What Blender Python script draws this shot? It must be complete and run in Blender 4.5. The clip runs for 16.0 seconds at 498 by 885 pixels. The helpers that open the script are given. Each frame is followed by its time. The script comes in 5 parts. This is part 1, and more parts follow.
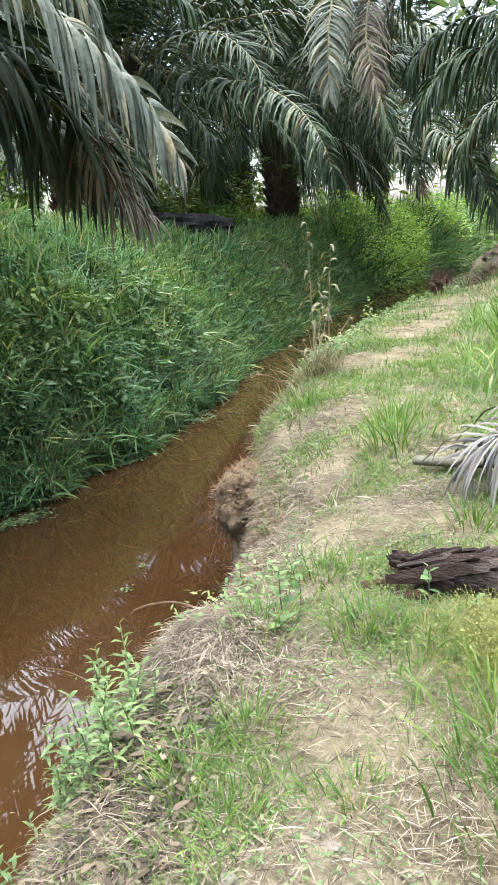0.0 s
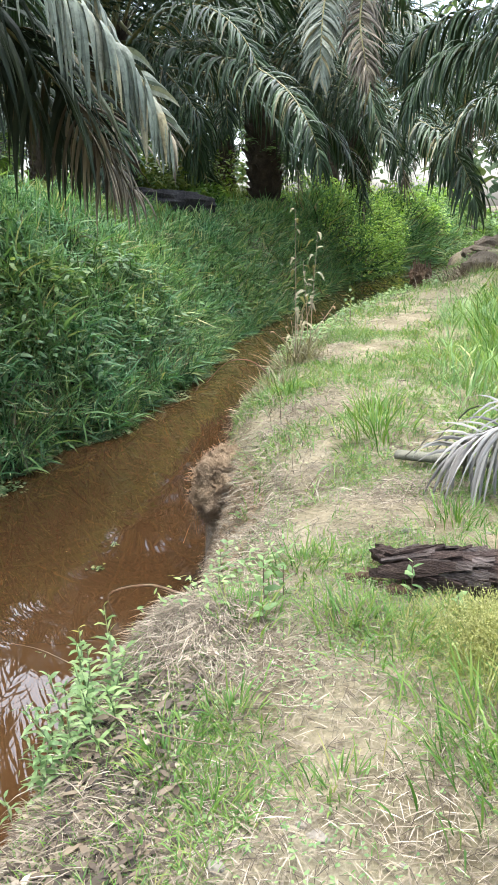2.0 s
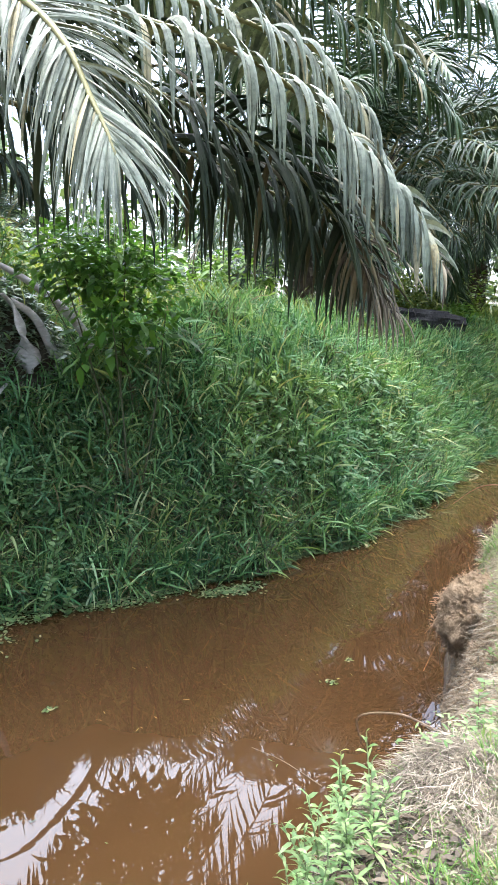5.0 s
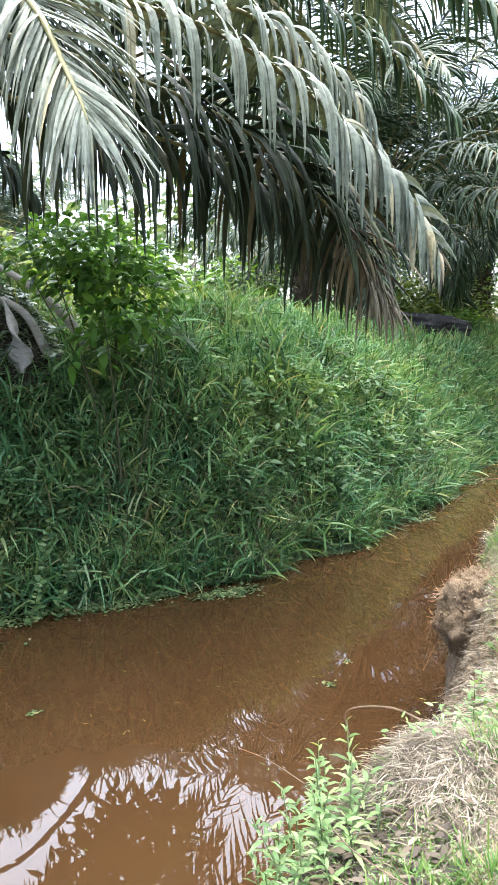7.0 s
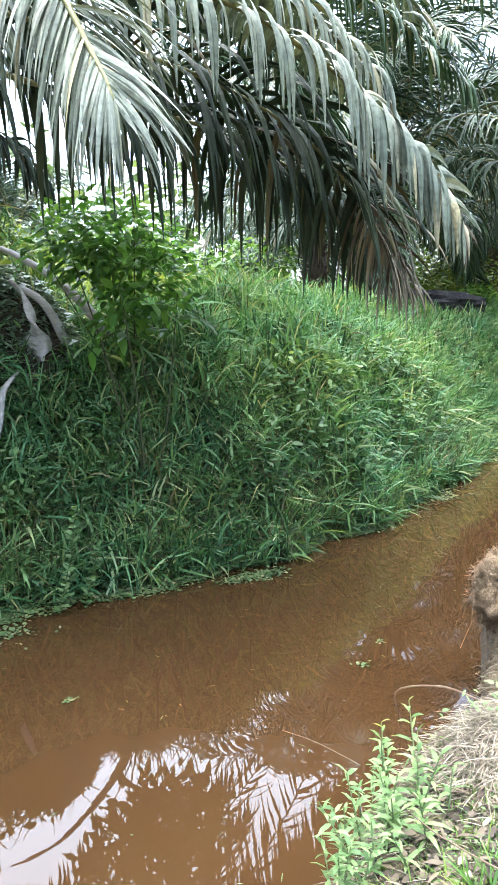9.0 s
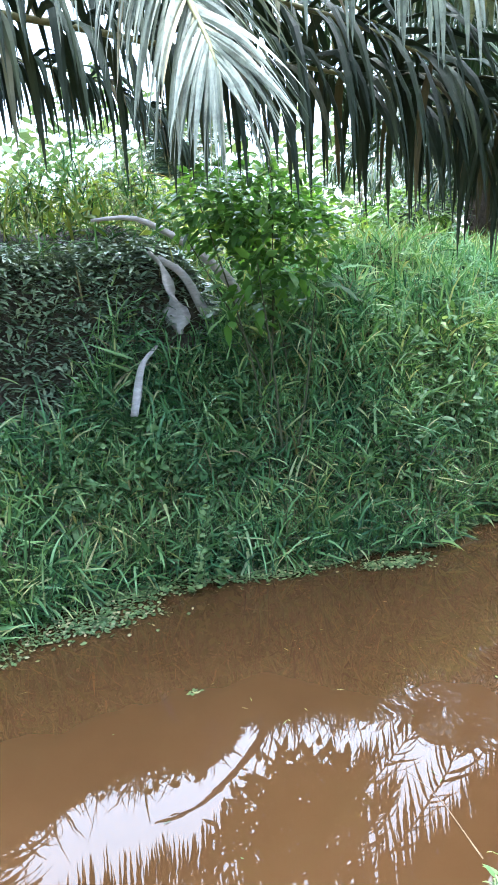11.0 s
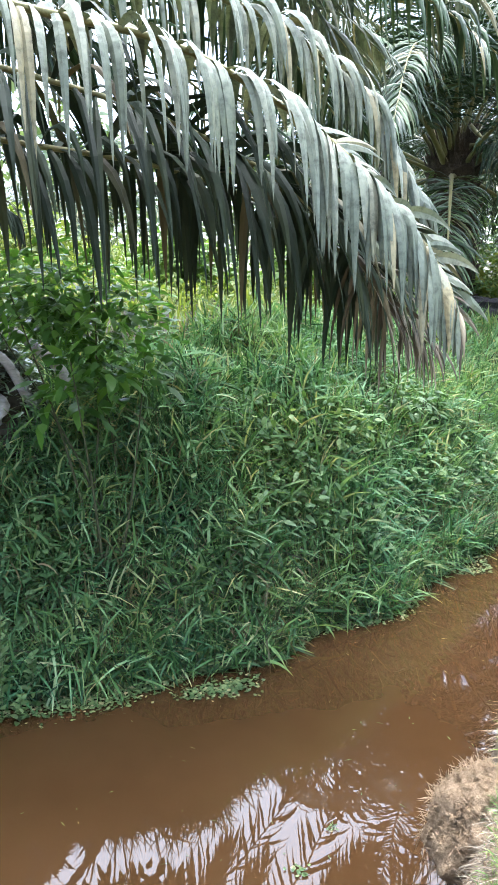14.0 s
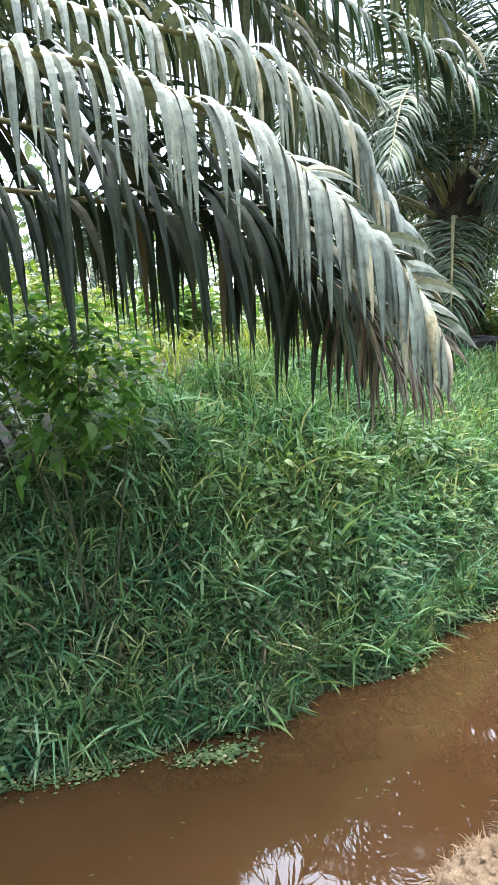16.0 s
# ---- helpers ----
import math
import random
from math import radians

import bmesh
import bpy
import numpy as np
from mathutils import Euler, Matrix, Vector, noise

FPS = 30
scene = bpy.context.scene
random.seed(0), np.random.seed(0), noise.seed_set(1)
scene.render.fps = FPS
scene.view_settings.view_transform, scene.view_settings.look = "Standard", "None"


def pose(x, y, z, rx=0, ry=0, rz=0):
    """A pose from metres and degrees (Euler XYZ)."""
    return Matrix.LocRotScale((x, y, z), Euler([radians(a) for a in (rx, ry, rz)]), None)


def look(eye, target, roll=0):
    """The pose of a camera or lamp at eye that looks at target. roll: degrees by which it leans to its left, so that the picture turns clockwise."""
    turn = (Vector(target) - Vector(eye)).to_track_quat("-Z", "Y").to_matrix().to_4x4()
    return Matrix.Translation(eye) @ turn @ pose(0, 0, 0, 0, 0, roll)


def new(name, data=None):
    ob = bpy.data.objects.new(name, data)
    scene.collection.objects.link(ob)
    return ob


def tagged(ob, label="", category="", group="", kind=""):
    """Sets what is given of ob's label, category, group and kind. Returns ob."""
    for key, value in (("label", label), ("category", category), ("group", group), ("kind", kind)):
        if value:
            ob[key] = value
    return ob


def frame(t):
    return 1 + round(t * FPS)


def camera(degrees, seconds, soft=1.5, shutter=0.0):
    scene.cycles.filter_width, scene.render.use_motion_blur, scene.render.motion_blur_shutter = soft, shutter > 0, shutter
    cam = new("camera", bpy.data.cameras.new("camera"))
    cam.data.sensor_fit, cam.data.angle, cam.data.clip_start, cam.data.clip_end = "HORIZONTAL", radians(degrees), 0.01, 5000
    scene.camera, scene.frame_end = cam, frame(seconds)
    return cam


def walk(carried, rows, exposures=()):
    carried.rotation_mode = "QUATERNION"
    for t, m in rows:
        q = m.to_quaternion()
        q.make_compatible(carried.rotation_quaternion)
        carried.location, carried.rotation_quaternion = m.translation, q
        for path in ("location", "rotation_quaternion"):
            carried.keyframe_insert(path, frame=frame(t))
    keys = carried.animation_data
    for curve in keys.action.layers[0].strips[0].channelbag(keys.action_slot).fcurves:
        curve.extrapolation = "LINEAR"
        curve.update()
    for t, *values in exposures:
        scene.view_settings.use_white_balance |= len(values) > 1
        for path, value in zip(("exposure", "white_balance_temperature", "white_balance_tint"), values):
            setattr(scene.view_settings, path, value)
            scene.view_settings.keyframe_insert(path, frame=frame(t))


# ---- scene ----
cam = camera(37.0, 16.0)
PATH = [
    (0, (0.996, 0.400, 0.805), (-0.128, 1.963, 0.264), -4.9),
    (0.5, (1.000, 0.406, 0.799), (-0.093, 1.991, 0.256), -4.7),
    (1, (0.991, 0.398, 0.805), (-0.049, 2.016, 0.258), -4.1),
    (1.5, (0.996, 0.398, 0.809), (-0.029, 2.026, 0.261), -3.8),
    (2, (0.948, 0.376, 0.821), (-0.098, 1.975, 0.229), -1.3),
    (2.5, (0.919, 0.358, 0.823), (-0.269, 1.853, 0.227), -2.2),
    (3, (0.929, 0.345, 0.841), (-0.320, 1.815, 0.311), -0.6),
    (3.5, (0.908, 0.318, 0.864), (-0.364, 1.777, 0.362), -0.6),
    (4, (0.875, 0.251, 0.889), (-0.562, 1.565, 0.433), 0.0),
    (4.2, (0.872, 0.238, 0.892), (-0.608, 1.517, 0.473), 0.4),
    (6.3, (0.913, 0.358, 0.797), (-0.636, 1.595, 0.532), -0.1),
    (6.5, (0.890, 0.362, 0.790), (-0.660, 1.597, 0.523), -0.1),
    (7, (0.856, 0.396, 0.756), (-0.695, 1.631, 0.488), -0.5),
    (7.5, (0.836, 0.406, 0.750), (-0.718, 1.638, 0.485), -1.3),
    (8, (0.839, 0.400, 0.760), (-0.717, 1.629, 0.500), -1.4),
    (8.5, (0.841, 0.379, 0.759), (-0.719, 1.606, 0.508), -2.1),
    (9, (0.781, 0.356, 0.741), (-0.783, 1.563, 0.432), -2.2),
    (9.5, (0.796, 0.389, 0.735), (-0.944, 1.266, 0.283), -2.5),
    (9.7, (0.817, 0.401, 0.751), (-0.937, 1.254, 0.307), -3.0),
    (11.8, (0.540, 0.871, 1.075), (-1.229, 1.710, 0.671), -4.3),
    (12, (0.552, 0.945, 1.164), (-1.198, 1.828, 0.769), -3.9),
    (12.5, (0.573, 1.007, 1.227), (-1.156, 1.899, 0.763), -2.5),
    (13, (0.557, 1.049, 1.244), (-1.144, 1.923, 0.658), -2.4),
    (13.5, (0.523, 1.222, 1.243), (-1.159, 2.168, 0.718), -1.7),
    (14, (0.496, 1.352, 1.274), (-1.184, 2.368, 0.892), -1.3),
    (14.5, (0.462, 1.368, 1.282), (-1.223, 2.394, 0.957), -1.2),
    (15, (0.455, 1.379, 1.246), (-1.256, 2.383, 0.994), -1.6),
    (15.5, (0.440, 1.488, 1.213), (-1.281, 2.477, 0.965), -2.4),
    (16, (0.419, 1.583, 1.209), (-1.303, 2.569, 0.962), -3.3),
]
# the clip's own brightness and tint: seconds, stops, kelvin, tint
EXPOSURES = [(0, 2.43, 6300, 11), (2.5, 2.52, 6200, 10), (4, 2.79, 6000, 12), (7, 2.87, 6200, 11), (8.7, 2.95, 6200, 10), (9.5, 3.33, 5400, 5), (12, 3.26, 5550, 11), (12.5, 3.51, 5500, 11), (13, 3.5, 5450, 7), (13.5, 3.31, 5750, 11), (14, 3.09, 5900, 12), (14.5, 3.15, 5950, 12), (16, 3.02, 6050, 13)]
walk(cam, [(t, look(eye, target, roll)) for t, eye, target, roll in PATH], EXPOSURES)
# ---- light ----
world = bpy.data.worlds.new("sky")
scene.world = world
world.use_nodes = True
_nt = world.node_tree
_sky = _nt.nodes.new("ShaderNodeTexSky")
_sky.sky_type = "NISHITA"
_sky.sun_disc = False
_sky.sun_elevation, _sky.sun_rotation = radians(79), radians(-62)
_sky.air_density, _sky.dust_density, _sky.ozone_density = 1.0, 4.5, 2.0
_hs = _nt.nodes.new("ShaderNodeHueSaturation")
_hs.inputs["Saturation"].default_value = 0.75
_nt.links.new(_sky.outputs[0], _hs.inputs["Color"])
_nt.links.new(_hs.outputs[0], _nt.nodes["Background"].inputs[0])
_nt.nodes["Background"].inputs[1].default_value = 0.15

sun_data = bpy.data.lights.new("sun", "SUN")
sun_data.energy, sun_data.angle, sun_data.color = 1.6, radians(104), (0.95, 0.98, 1.0)
sun = new("sun", sun_data)
# a bright overcast sky, brightest behind the palms
sun.matrix_world = look((-1.5, 0.8, 9.0), (0, 0, 0))

# ---- materials ----
def base_mat(name, rough=0.8, spec=0.3):
    m = bpy.data.materials.new(name)
    m.use_nodes = True
    nt = m.node_tree
    b = nt.nodes["Principled BSDF"]
    b.inputs["Roughness"].default_value = rough
    b.inputs["Specular IOR Level"].default_value = spec
    return m, nt, b


def ramp(nt, fac, stops):
    r = nt.nodes.new("ShaderNodeValToRGB")
    el = r.color_ramp.elements
    while len(el) < len(stops):
        el.new(0.5)
    for e, (p, c) in zip(el, stops):
        e.position, e.color = p, (*c, 1)
    nt.links.new(fac, r.inputs[0])
    return r.outputs[0]


def tex_noise(nt, scale, detail=6, rough=0.6, stretch=None):
    n = nt.nodes.new("ShaderNodeTexNoise")
    n.inputs["Scale"].default_value, n.inputs["Detail"].default_value, n.inputs["Roughness"].default_value = scale, detail, rough
    c = nt.nodes.new("ShaderNodeTexCoord")
    if stretch:
        mp = nt.nodes.new("ShaderNodeMapping")
        mp.inputs["Scale"].default_value = stretch
        nt.links.new(c.outputs["Object"], mp.inputs[0])
        nt.links.new(mp.outputs[0], n.inputs["Vector"])
    else:
        nt.links.new(c.outputs["Object"], n.inputs["Vector"])
    return n.outputs["Fac"]


def mixc(nt, fac, a, b, mode="MIX"):
    n = nt.nodes.new("ShaderNodeMix")
    n.data_type, n.blend_type = "RGBA", mode
    for sock, v in ((n.inputs[0], fac), (n.inputs[6], a), (n.inputs[7], b)):
        if isinstance(v, bpy.types.NodeSocket):
            nt.links.new(v, sock)
        elif isinstance(v, tuple):
            sock.default_value = (*v, 1)
        else:
            sock.default_value = v
    return n.outputs[2]


def bump(nt, b, height, strength, dist):
    n = nt.nodes.new("ShaderNodeBump")
    n.inputs["Strength"].default_value, n.inputs["Distance"].default_value = strength, dist
    nt.links.new(height, n.inputs["Height"])
    nt.links.new(n.outputs[0], b.inputs["Normal"])


def leaf_mat(name, stops, rough=0.5, trans=0.25, spec=0.35, patch=1.2, tint=((0.75, 0.8, 0.8), (1.15, 1.1, 0.9)), mottle=0.0):
    """Leaf with its own tone per blade, patches at the scale of the bank, and light coming through."""
    m, nt, b = base_mat(name, rough, spec)
    g = nt.nodes.new("ShaderNodeNewGeometry")
    oi = nt.nodes.new("ShaderNodeObjectInfo")
    both = nt.nodes.new("ShaderNodeMath")
    both.operation = "ADD"
    nt.links.new(g.outputs["Random Per Island"], both.inputs[0])
    nt.links.new(oi.outputs["Random"], both.inputs[1])
    part1 = nt.nodes.new("ShaderNodeMath")
    part1.operation = "FRACT"
    nt.links.new(both.outputs[0], part1.inputs[0])
    col = ramp(nt, part1.outputs[0], stops)
    col = mixc(nt, 1.0, col, ramp(nt, tex_noise(nt, patch, 3), [(0.3, tint[0]), (0.7, tint[1])]), "MULTIPLY")
    if mottle:
        col = mixc(nt, mottle, col, ramp(nt, tex_noise(nt, 26, 6, 0.7), [(0.34, (0.35, 0.36, 0.33)), (0.5, (0.95, 0.97, 0.95)), (0.68, (1.3, 1.28, 1.2))]), "MULTIPLY")
    nt.links.new(col, b.inputs["Base Color"])
    if trans:
        t = nt.nodes.new("ShaderNodeBsdfTranslucent")
        nt.links.new(mixc(nt, 1.0, col, (1.3, 1.35, 0.6), "MULTIPLY"), t.inputs[0])
        mx = nt.nodes.new("ShaderNodeMixShader")
        mx.inputs[0].default_value = trans
        nt.links.new(b.outputs[0], mx.inputs[1])
        nt.links.new(t.outputs[0], mx.inputs[2])
        nt.links.new(mx.outputs[0], nt.nodes["Material Output"].inputs[0])
    return m


def rough_mat(name, stops, scale, fine, strength=0.6, dist=0.02, rough=0.9, stretch=None):
    m, nt, b = base_mat(name, rough, 0.2)
    n1, n2 = tex_noise(nt, scale, 5, 0.6, stretch), tex_noise(nt, fine, 8, 0.7, stretch)
    mid = nt.nodes.new("ShaderNodeMath")
    mid.operation = "MULTIPLY_ADD"
    nt.links.new(n1, mid.inputs[0])
    mid.inputs[1].default_value = 0.6
    half = nt.nodes.new("ShaderNodeMath")
    half.operation = "MULTIPLY"
    nt.links.new(n2, half.inputs[0])
    half.inputs[1].default_value = 0.4
    nt.links.new(half.outputs[0], mid.inputs[2])
    nt.links.new(ramp(nt, mid.outputs[0], stops), b.inputs["Base Color"])
    bump(nt, b, n2, strength, dist)
    return m


M_SOIL = rough_mat("dry_soil", [(0.32, (0.078, 0.06, 0.032)), (0.45, (0.17, 0.142, 0.082)), (0.57, (0.265, 0.23, 0.146)), (0.70, (0.37, 0.33, 0.228))], 4.5, 60, 0.9, 0.02)
M_HUMUS = rough_mat("dark_humus_soil", [(0.3, (0.018, 0.015, 0.01)), (0.55, (0.055, 0.047, 0.032)), (0.75, (0.1, 0.087, 0.06))], 2.0, 30, 0.8, 0.03)
M_CLAY = rough_mat("brown_root_earth", [(0.3, (0.09, 0.058, 0.032)), (0.5, (0.24, 0.17, 0.1)), (0.7, (0.4, 0.3, 0.19))], 14.0, 110, 1.0, 0.02)
M_MOUND = rough_mat("loose_brown_earth", [(0.3, (0.05, 0.038, 0.025)), (0.5, (0.12, 0.095, 0.064)), (0.7, (0.22, 0.185, 0.13))], 7.0, 60, 1.0, 0.03)
M_DRYSTEM = rough_mat("dry_tan_stem", [(0.3, (0.2, 0.16, 0.1)), (0.7, (0.4, 0.34, 0.23))], 12, 80, 0.4, 0.004)
M_ROT = rough_mat("rotten_wood", [(0.32, (0.012, 0.008, 0.006)), (0.5, (0.05, 0.032, 0.024)), (0.68, (0.14, 0.10, 0.08))], 5.0, 40, 1.0, 0.02, 0.85, (1, 6, 6))
M_GREYBARK = rough_mat("weathered_bark", [(0.32, (0.035, 0.026, 0.021)), (0.5, (0.095, 0.074, 0.062)), (0.68, (0.2, 0.165, 0.145))], 5.0, 45, 1.0, 0.02, 0.85, (1, 6, 6))
M_REDROT = rough_mat("red_brown_wood", [(0.3, (0.03, 0.019, 0.010)), (0.5, (0.085, 0.054, 0.03)), (0.7, (0.17, 0.115, 0.066))], 6.0, 40, 1.0, 0.02)
M_BLACK = rough_mat("charred_palm_bark", [(0.3, (0.008, 0.008, 0.009)), (0.55, (0.035, 0.033, 0.034)), (0.72, (0.10, 0.095, 0.095))], 4.0, 30, 1.0, 0.03, 0.8)
M_TRUNK = rough_mat("palm_trunk_bark", [(0.3, (0.015, 0.012, 0.008)), (0.55, (0.06, 0.045, 0.03)), (0.75, (0.13, 0.10, 0.07))], 5.0, 35, 1.0, 0.03)
M_RACHIS = rough_mat("palm_rachis", [(0.3, (0.11, 0.11, 0.045)), (0.7, (0.24, 0.215, 0.095))], 6, 60, 0.3, 0.005, 0.5, (6, 6, 1))
M_PETIOLE = rough_mat("weathered_petiole", [(0.3, (0.14, 0.13, 0.12)), (0.55, (0.3, 0.285, 0.27)), (0.75, (0.46, 0.44, 0.42))], 8, 60, 0.5, 0.005, 0.7, (1, 1, 5))
M_STUB = rough_mat("grey_green_petiole", [(0.3, (0.07, 0.07, 0.05)), (0.55, (0.15, 0.145, 0.105)), (0.75, (0.27, 0.26, 0.2))], 8, 60, 0.6, 0.008, 0.8, (5, 1, 1))
M_PALESTALK = rough_mat("bleached_stalk", [(0.3, (0.16, 0.15, 0.135)), (0.55, (0.32, 0.305, 0.285)), (0.75, (0.48, 0.465, 0.44))], 8, 60, 0.5, 0.005, 0.6, (1, 1, 5))
M_TWIG = rough_mat("dry_twig", [(0.3, (0.07, 0.045, 0.03)), (0.7, (0.21, 0.155, 0.105))], 12, 80, 0.4, 0.004)
M_DARKSTEM = rough_mat("dark_green_stem", [(0.3, (0.03, 0.035, 0.015)), (0.7, (0.09, 0.09, 0.045))], 12, 80, 0.4, 0.004)
M_TANLEAF = leaf_mat("withered_tan_leaf", [(0.0, (0.1, 0.088, 0.05)), (0.5, (0.2, 0.182, 0.108)), (1.0, (0.34, 0.31, 0.2))], 0.7, 0.2, 0.2)
M_PEBBLE = rough_mat("pale_dirt_clod", [(0.3, (0.13, 0.113, 0.086)), (0.7, (0.235, 0.21, 0.168))], 12, 70, 0.5, 0.006)

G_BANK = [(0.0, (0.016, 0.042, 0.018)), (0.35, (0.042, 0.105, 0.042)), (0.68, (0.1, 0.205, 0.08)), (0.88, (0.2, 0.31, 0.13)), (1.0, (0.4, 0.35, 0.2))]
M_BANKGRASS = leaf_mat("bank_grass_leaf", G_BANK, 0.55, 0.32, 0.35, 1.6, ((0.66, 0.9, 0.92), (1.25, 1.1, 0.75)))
# Paler copy of the grass leaf: outer blades carry light in their colour.
M_BANKLIT = leaf_mat("bank_grass_lit_leaf", [(0.0, (0.07, 0.15, 0.065)), (0.5, (0.14, 0.25, 0.115)), (0.85, (0.23, 0.35, 0.18)), (1.0, (0.38, 0.36, 0.2))], 0.55, 0.28, 0.35, 1.6, ((0.66, 0.9, 0.92), (1.2, 1.1, 0.8)))
M_CREEPER = leaf_mat("grey_creeper_leaf", [(0.0, (0.05, 0.085, 0.05)), (0.6, (0.13, 0.19, 0.12)), (1.0, (0.26, 0.31, 0.21))], 0.4, 0.15, 0.5)
# Dead brown stems and blades; dark stops also stand for shade between shoots.
M_BANKDEEP = leaf_mat("bank_brown_shaded_grass", [(0.0, (0.03, 0.04, 0.015)), (0.6, (0.11, 0.11, 0.05)), (1.0, (0.26, 0.21, 0.12))], 0.6, 0.15)
M_MEADOW = leaf_mat("meadow_leaf", [(0.0, (0.06, 0.105, 0.02)), (0.5, (0.115, 0.165, 0.034)), (1.0, (0.21, 0.235, 0.07))], 0.55, 0.35, 0.3, 0.4)
M_PATHGRASS = leaf_mat("path_grass_blade", [(0.0, (0.0432, 0.108, 0.018)), (0.5, (0.0936, 0.187, 0.036)), (0.9, (0.173, 0.245, 0.0576)), (1.0, (0.288, 0.259, 0.115))], 0.5, 0.3, 0.35, 1.5)
M_SIDEGRASS = leaf_mat("tall_grass_blade", [(0.0, (0.08, 0.16, 0.05)), (0.5, (0.15, 0.26, 0.09)), (0.9, (0.24, 0.35, 0.15)), (1.0, (0.36, 0.34, 0.18))], 0.4, 0.3, 0.5, 1.5)
M_STRAW = leaf_mat("dry_straw", [(0.0, (0.053, 0.042, 0.031)), (0.4, (0.148, 0.122, 0.09)), (0.8, (0.265, 0.23, 0.175)), (1.0, (0.4, 0.365, 0.295))], 0.75, 0.1, 0.2, 2.0, ((0.75, 0.73, 0.7), (1.15, 1.12, 1.05)))
M_LITTER = leaf_mat("withered_brown_leaf", [(0.0, (0.02, 0.015, 0.011)), (0.5, (0.07, 0.052, 0.038)), (0.9, (0.16, 0.125, 0.09)), (1.0, (0.3, 0.26, 0.2))], 0.7, 0.1, 0.25, 3.0)
M_YELLOWMOSS = leaf_mat("fine_yellow_grass", [(0.0, (0.14, 0.155, 0.045)), (0.5, (0.24, 0.25, 0.09)), (1.0, (0.35, 0.34, 0.16))], 0.6, 0.3, 0.25)
M_WEED = leaf_mat("weed_leaf", [(0.0, (0.075, 0.14, 0.05)), (0.5, (0.14, 0.225, 0.09)), (1.0, (0.235, 0.315, 0.15))], 0.5, 0.35, 0.3)
M_FERN = leaf_mat("fern_leaf", [(0.0, (0.05, 0.11, 0.03)), (0.5, (0.10, 0.19, 0.06)), (1.0, (0.18, 0.28, 0.09))], 0.5, 0.3, 0.3)
M_BANKHERB = leaf_mat("bank_herb_leaf", [(0.0, (0.05, 0.11, 0.04)), (0.5, (0.09, 0.17, 0.065)), (1.0, (0.15, 0.23, 0.1))], 0.5, 0.3, 0.35)
M_SHRUB = leaf_mat("broad_shrub_leaf", [(0.0, (0.04, 0.1, 0.024)), (0.5, (0.085, 0.19, 0.045)), (1.0, (0.16, 0.29, 0.075))], 0.36, 0.5, 0.4)
M_LIME = leaf_mat("lime_bush_leaf", [(0.0, (0.14, 0.27, 0.05)), (0.5, (0.25, 0.41, 0.09)), (1.0, (0.42, 0.57, 0.18))], 0.5, 0.45, 0.3)
M_FARBUSH = leaf_mat("far_bush_leaf", [(0.0, (0.06, 0.13, 0.03)), (0.5, (0.12, 0.22, 0.05)), (1.0, (0.22, 0.33, 0.10))], 0.55, 0.3)
# Greyed green: the haze of distance is put into the colour.
M_WOODS = leaf_mat("hazed_tree_leaf", [(0.0, (0.05, 0.08, 0.05)), (0.5, (0.08, 0.115, 0.07)), (1.0, (0.13, 0.165, 0.1))], 0.8, 0.3, 0.1, 0.05)
M_DUCK = leaf_mat("duckweed_leaf", [(0.0, (0.035, 0.07, 0.022)), (0.5, (0.075, 0.13, 0.045)), (0.85, (0.15, 0.19, 0.08)), (1.0, (0.28, 0.24, 0.14))], 0.6, 0.1)
M_PALM = leaf_mat("palm_leaflet", [(0.0, (0.014, 0.03, 0.013)), (0.5, (0.03, 0.06, 0.025)), (0.9, (0.06, 0.1, 0.045)), (1.0, (0.14, 0.12, 0.05))], 0.48, 0.03, 0.35, 2.0)
# Pale waxy tone, raised to carry the sheen of the sky as well.
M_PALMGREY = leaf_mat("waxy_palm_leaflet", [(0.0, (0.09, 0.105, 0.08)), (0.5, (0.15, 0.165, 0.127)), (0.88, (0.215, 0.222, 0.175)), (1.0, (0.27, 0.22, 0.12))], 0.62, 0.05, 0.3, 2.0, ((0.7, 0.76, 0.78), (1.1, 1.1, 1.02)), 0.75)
# Darkened palm leaflet: the shade under the upper fronds is in the colour.
M_PALMSHADE = leaf_mat("old_shaded_palm_leaflet", [(0.0, (0.010, 0.018, 0.010)), (0.5, (0.022, 0.035, 0.02)), (0.9, (0.045, 0.06, 0.035)), (1.0, (0.12, 0.09, 0.05))], 0.6, 0.02, 0.25, 2.0)
M_GREENSTEM = rough_mat("green_stem", [(0.3, (0.08, 0.12, 0.045)), (0.7, (0.16, 0.2, 0.09))], 12, 80, 0.3, 0.003)
M_DEADLEAF = leaf_mat("dead_brown_leaflet", [(0.0, (0.05, 0.04, 0.03)), (0.5, (0.12, 0.1, 0.075)), (1.0, (0.24, 0.205, 0.155))], 0.65, 0.0)
M_GREYLEAF = leaf_mat("bleached_grey_leaflet", [(0.0, (0.08, 0.077, 0.08)), (0.5, (0.14, 0.135, 0.138)), (1.0, (0.23, 0.225, 0.225))], 0.65, 0.05, 0.2)

M_WATER, _nt, _b = base_mat("muddy_water", 0.0, 0.5)
_b.inputs["IOR"].default_value = 1.4
_col = ramp(_nt, tex_noise(_nt, 0.7, 4), [(0.3, (0.038, 0.0188, 0.007)), (0.7, (0.054, 0.028, 0.0112))])
_nt.links.new(_col, _b.inputs["Base Color"])
_n = tex_noise(_nt, 7.0, 2, 0.5, (1.6, 1.0, 1.0))
bump(_nt, _b, _n, 0.006, 0.03)


# ---- shape helpers ----
rng = np.random.default_rng(7)


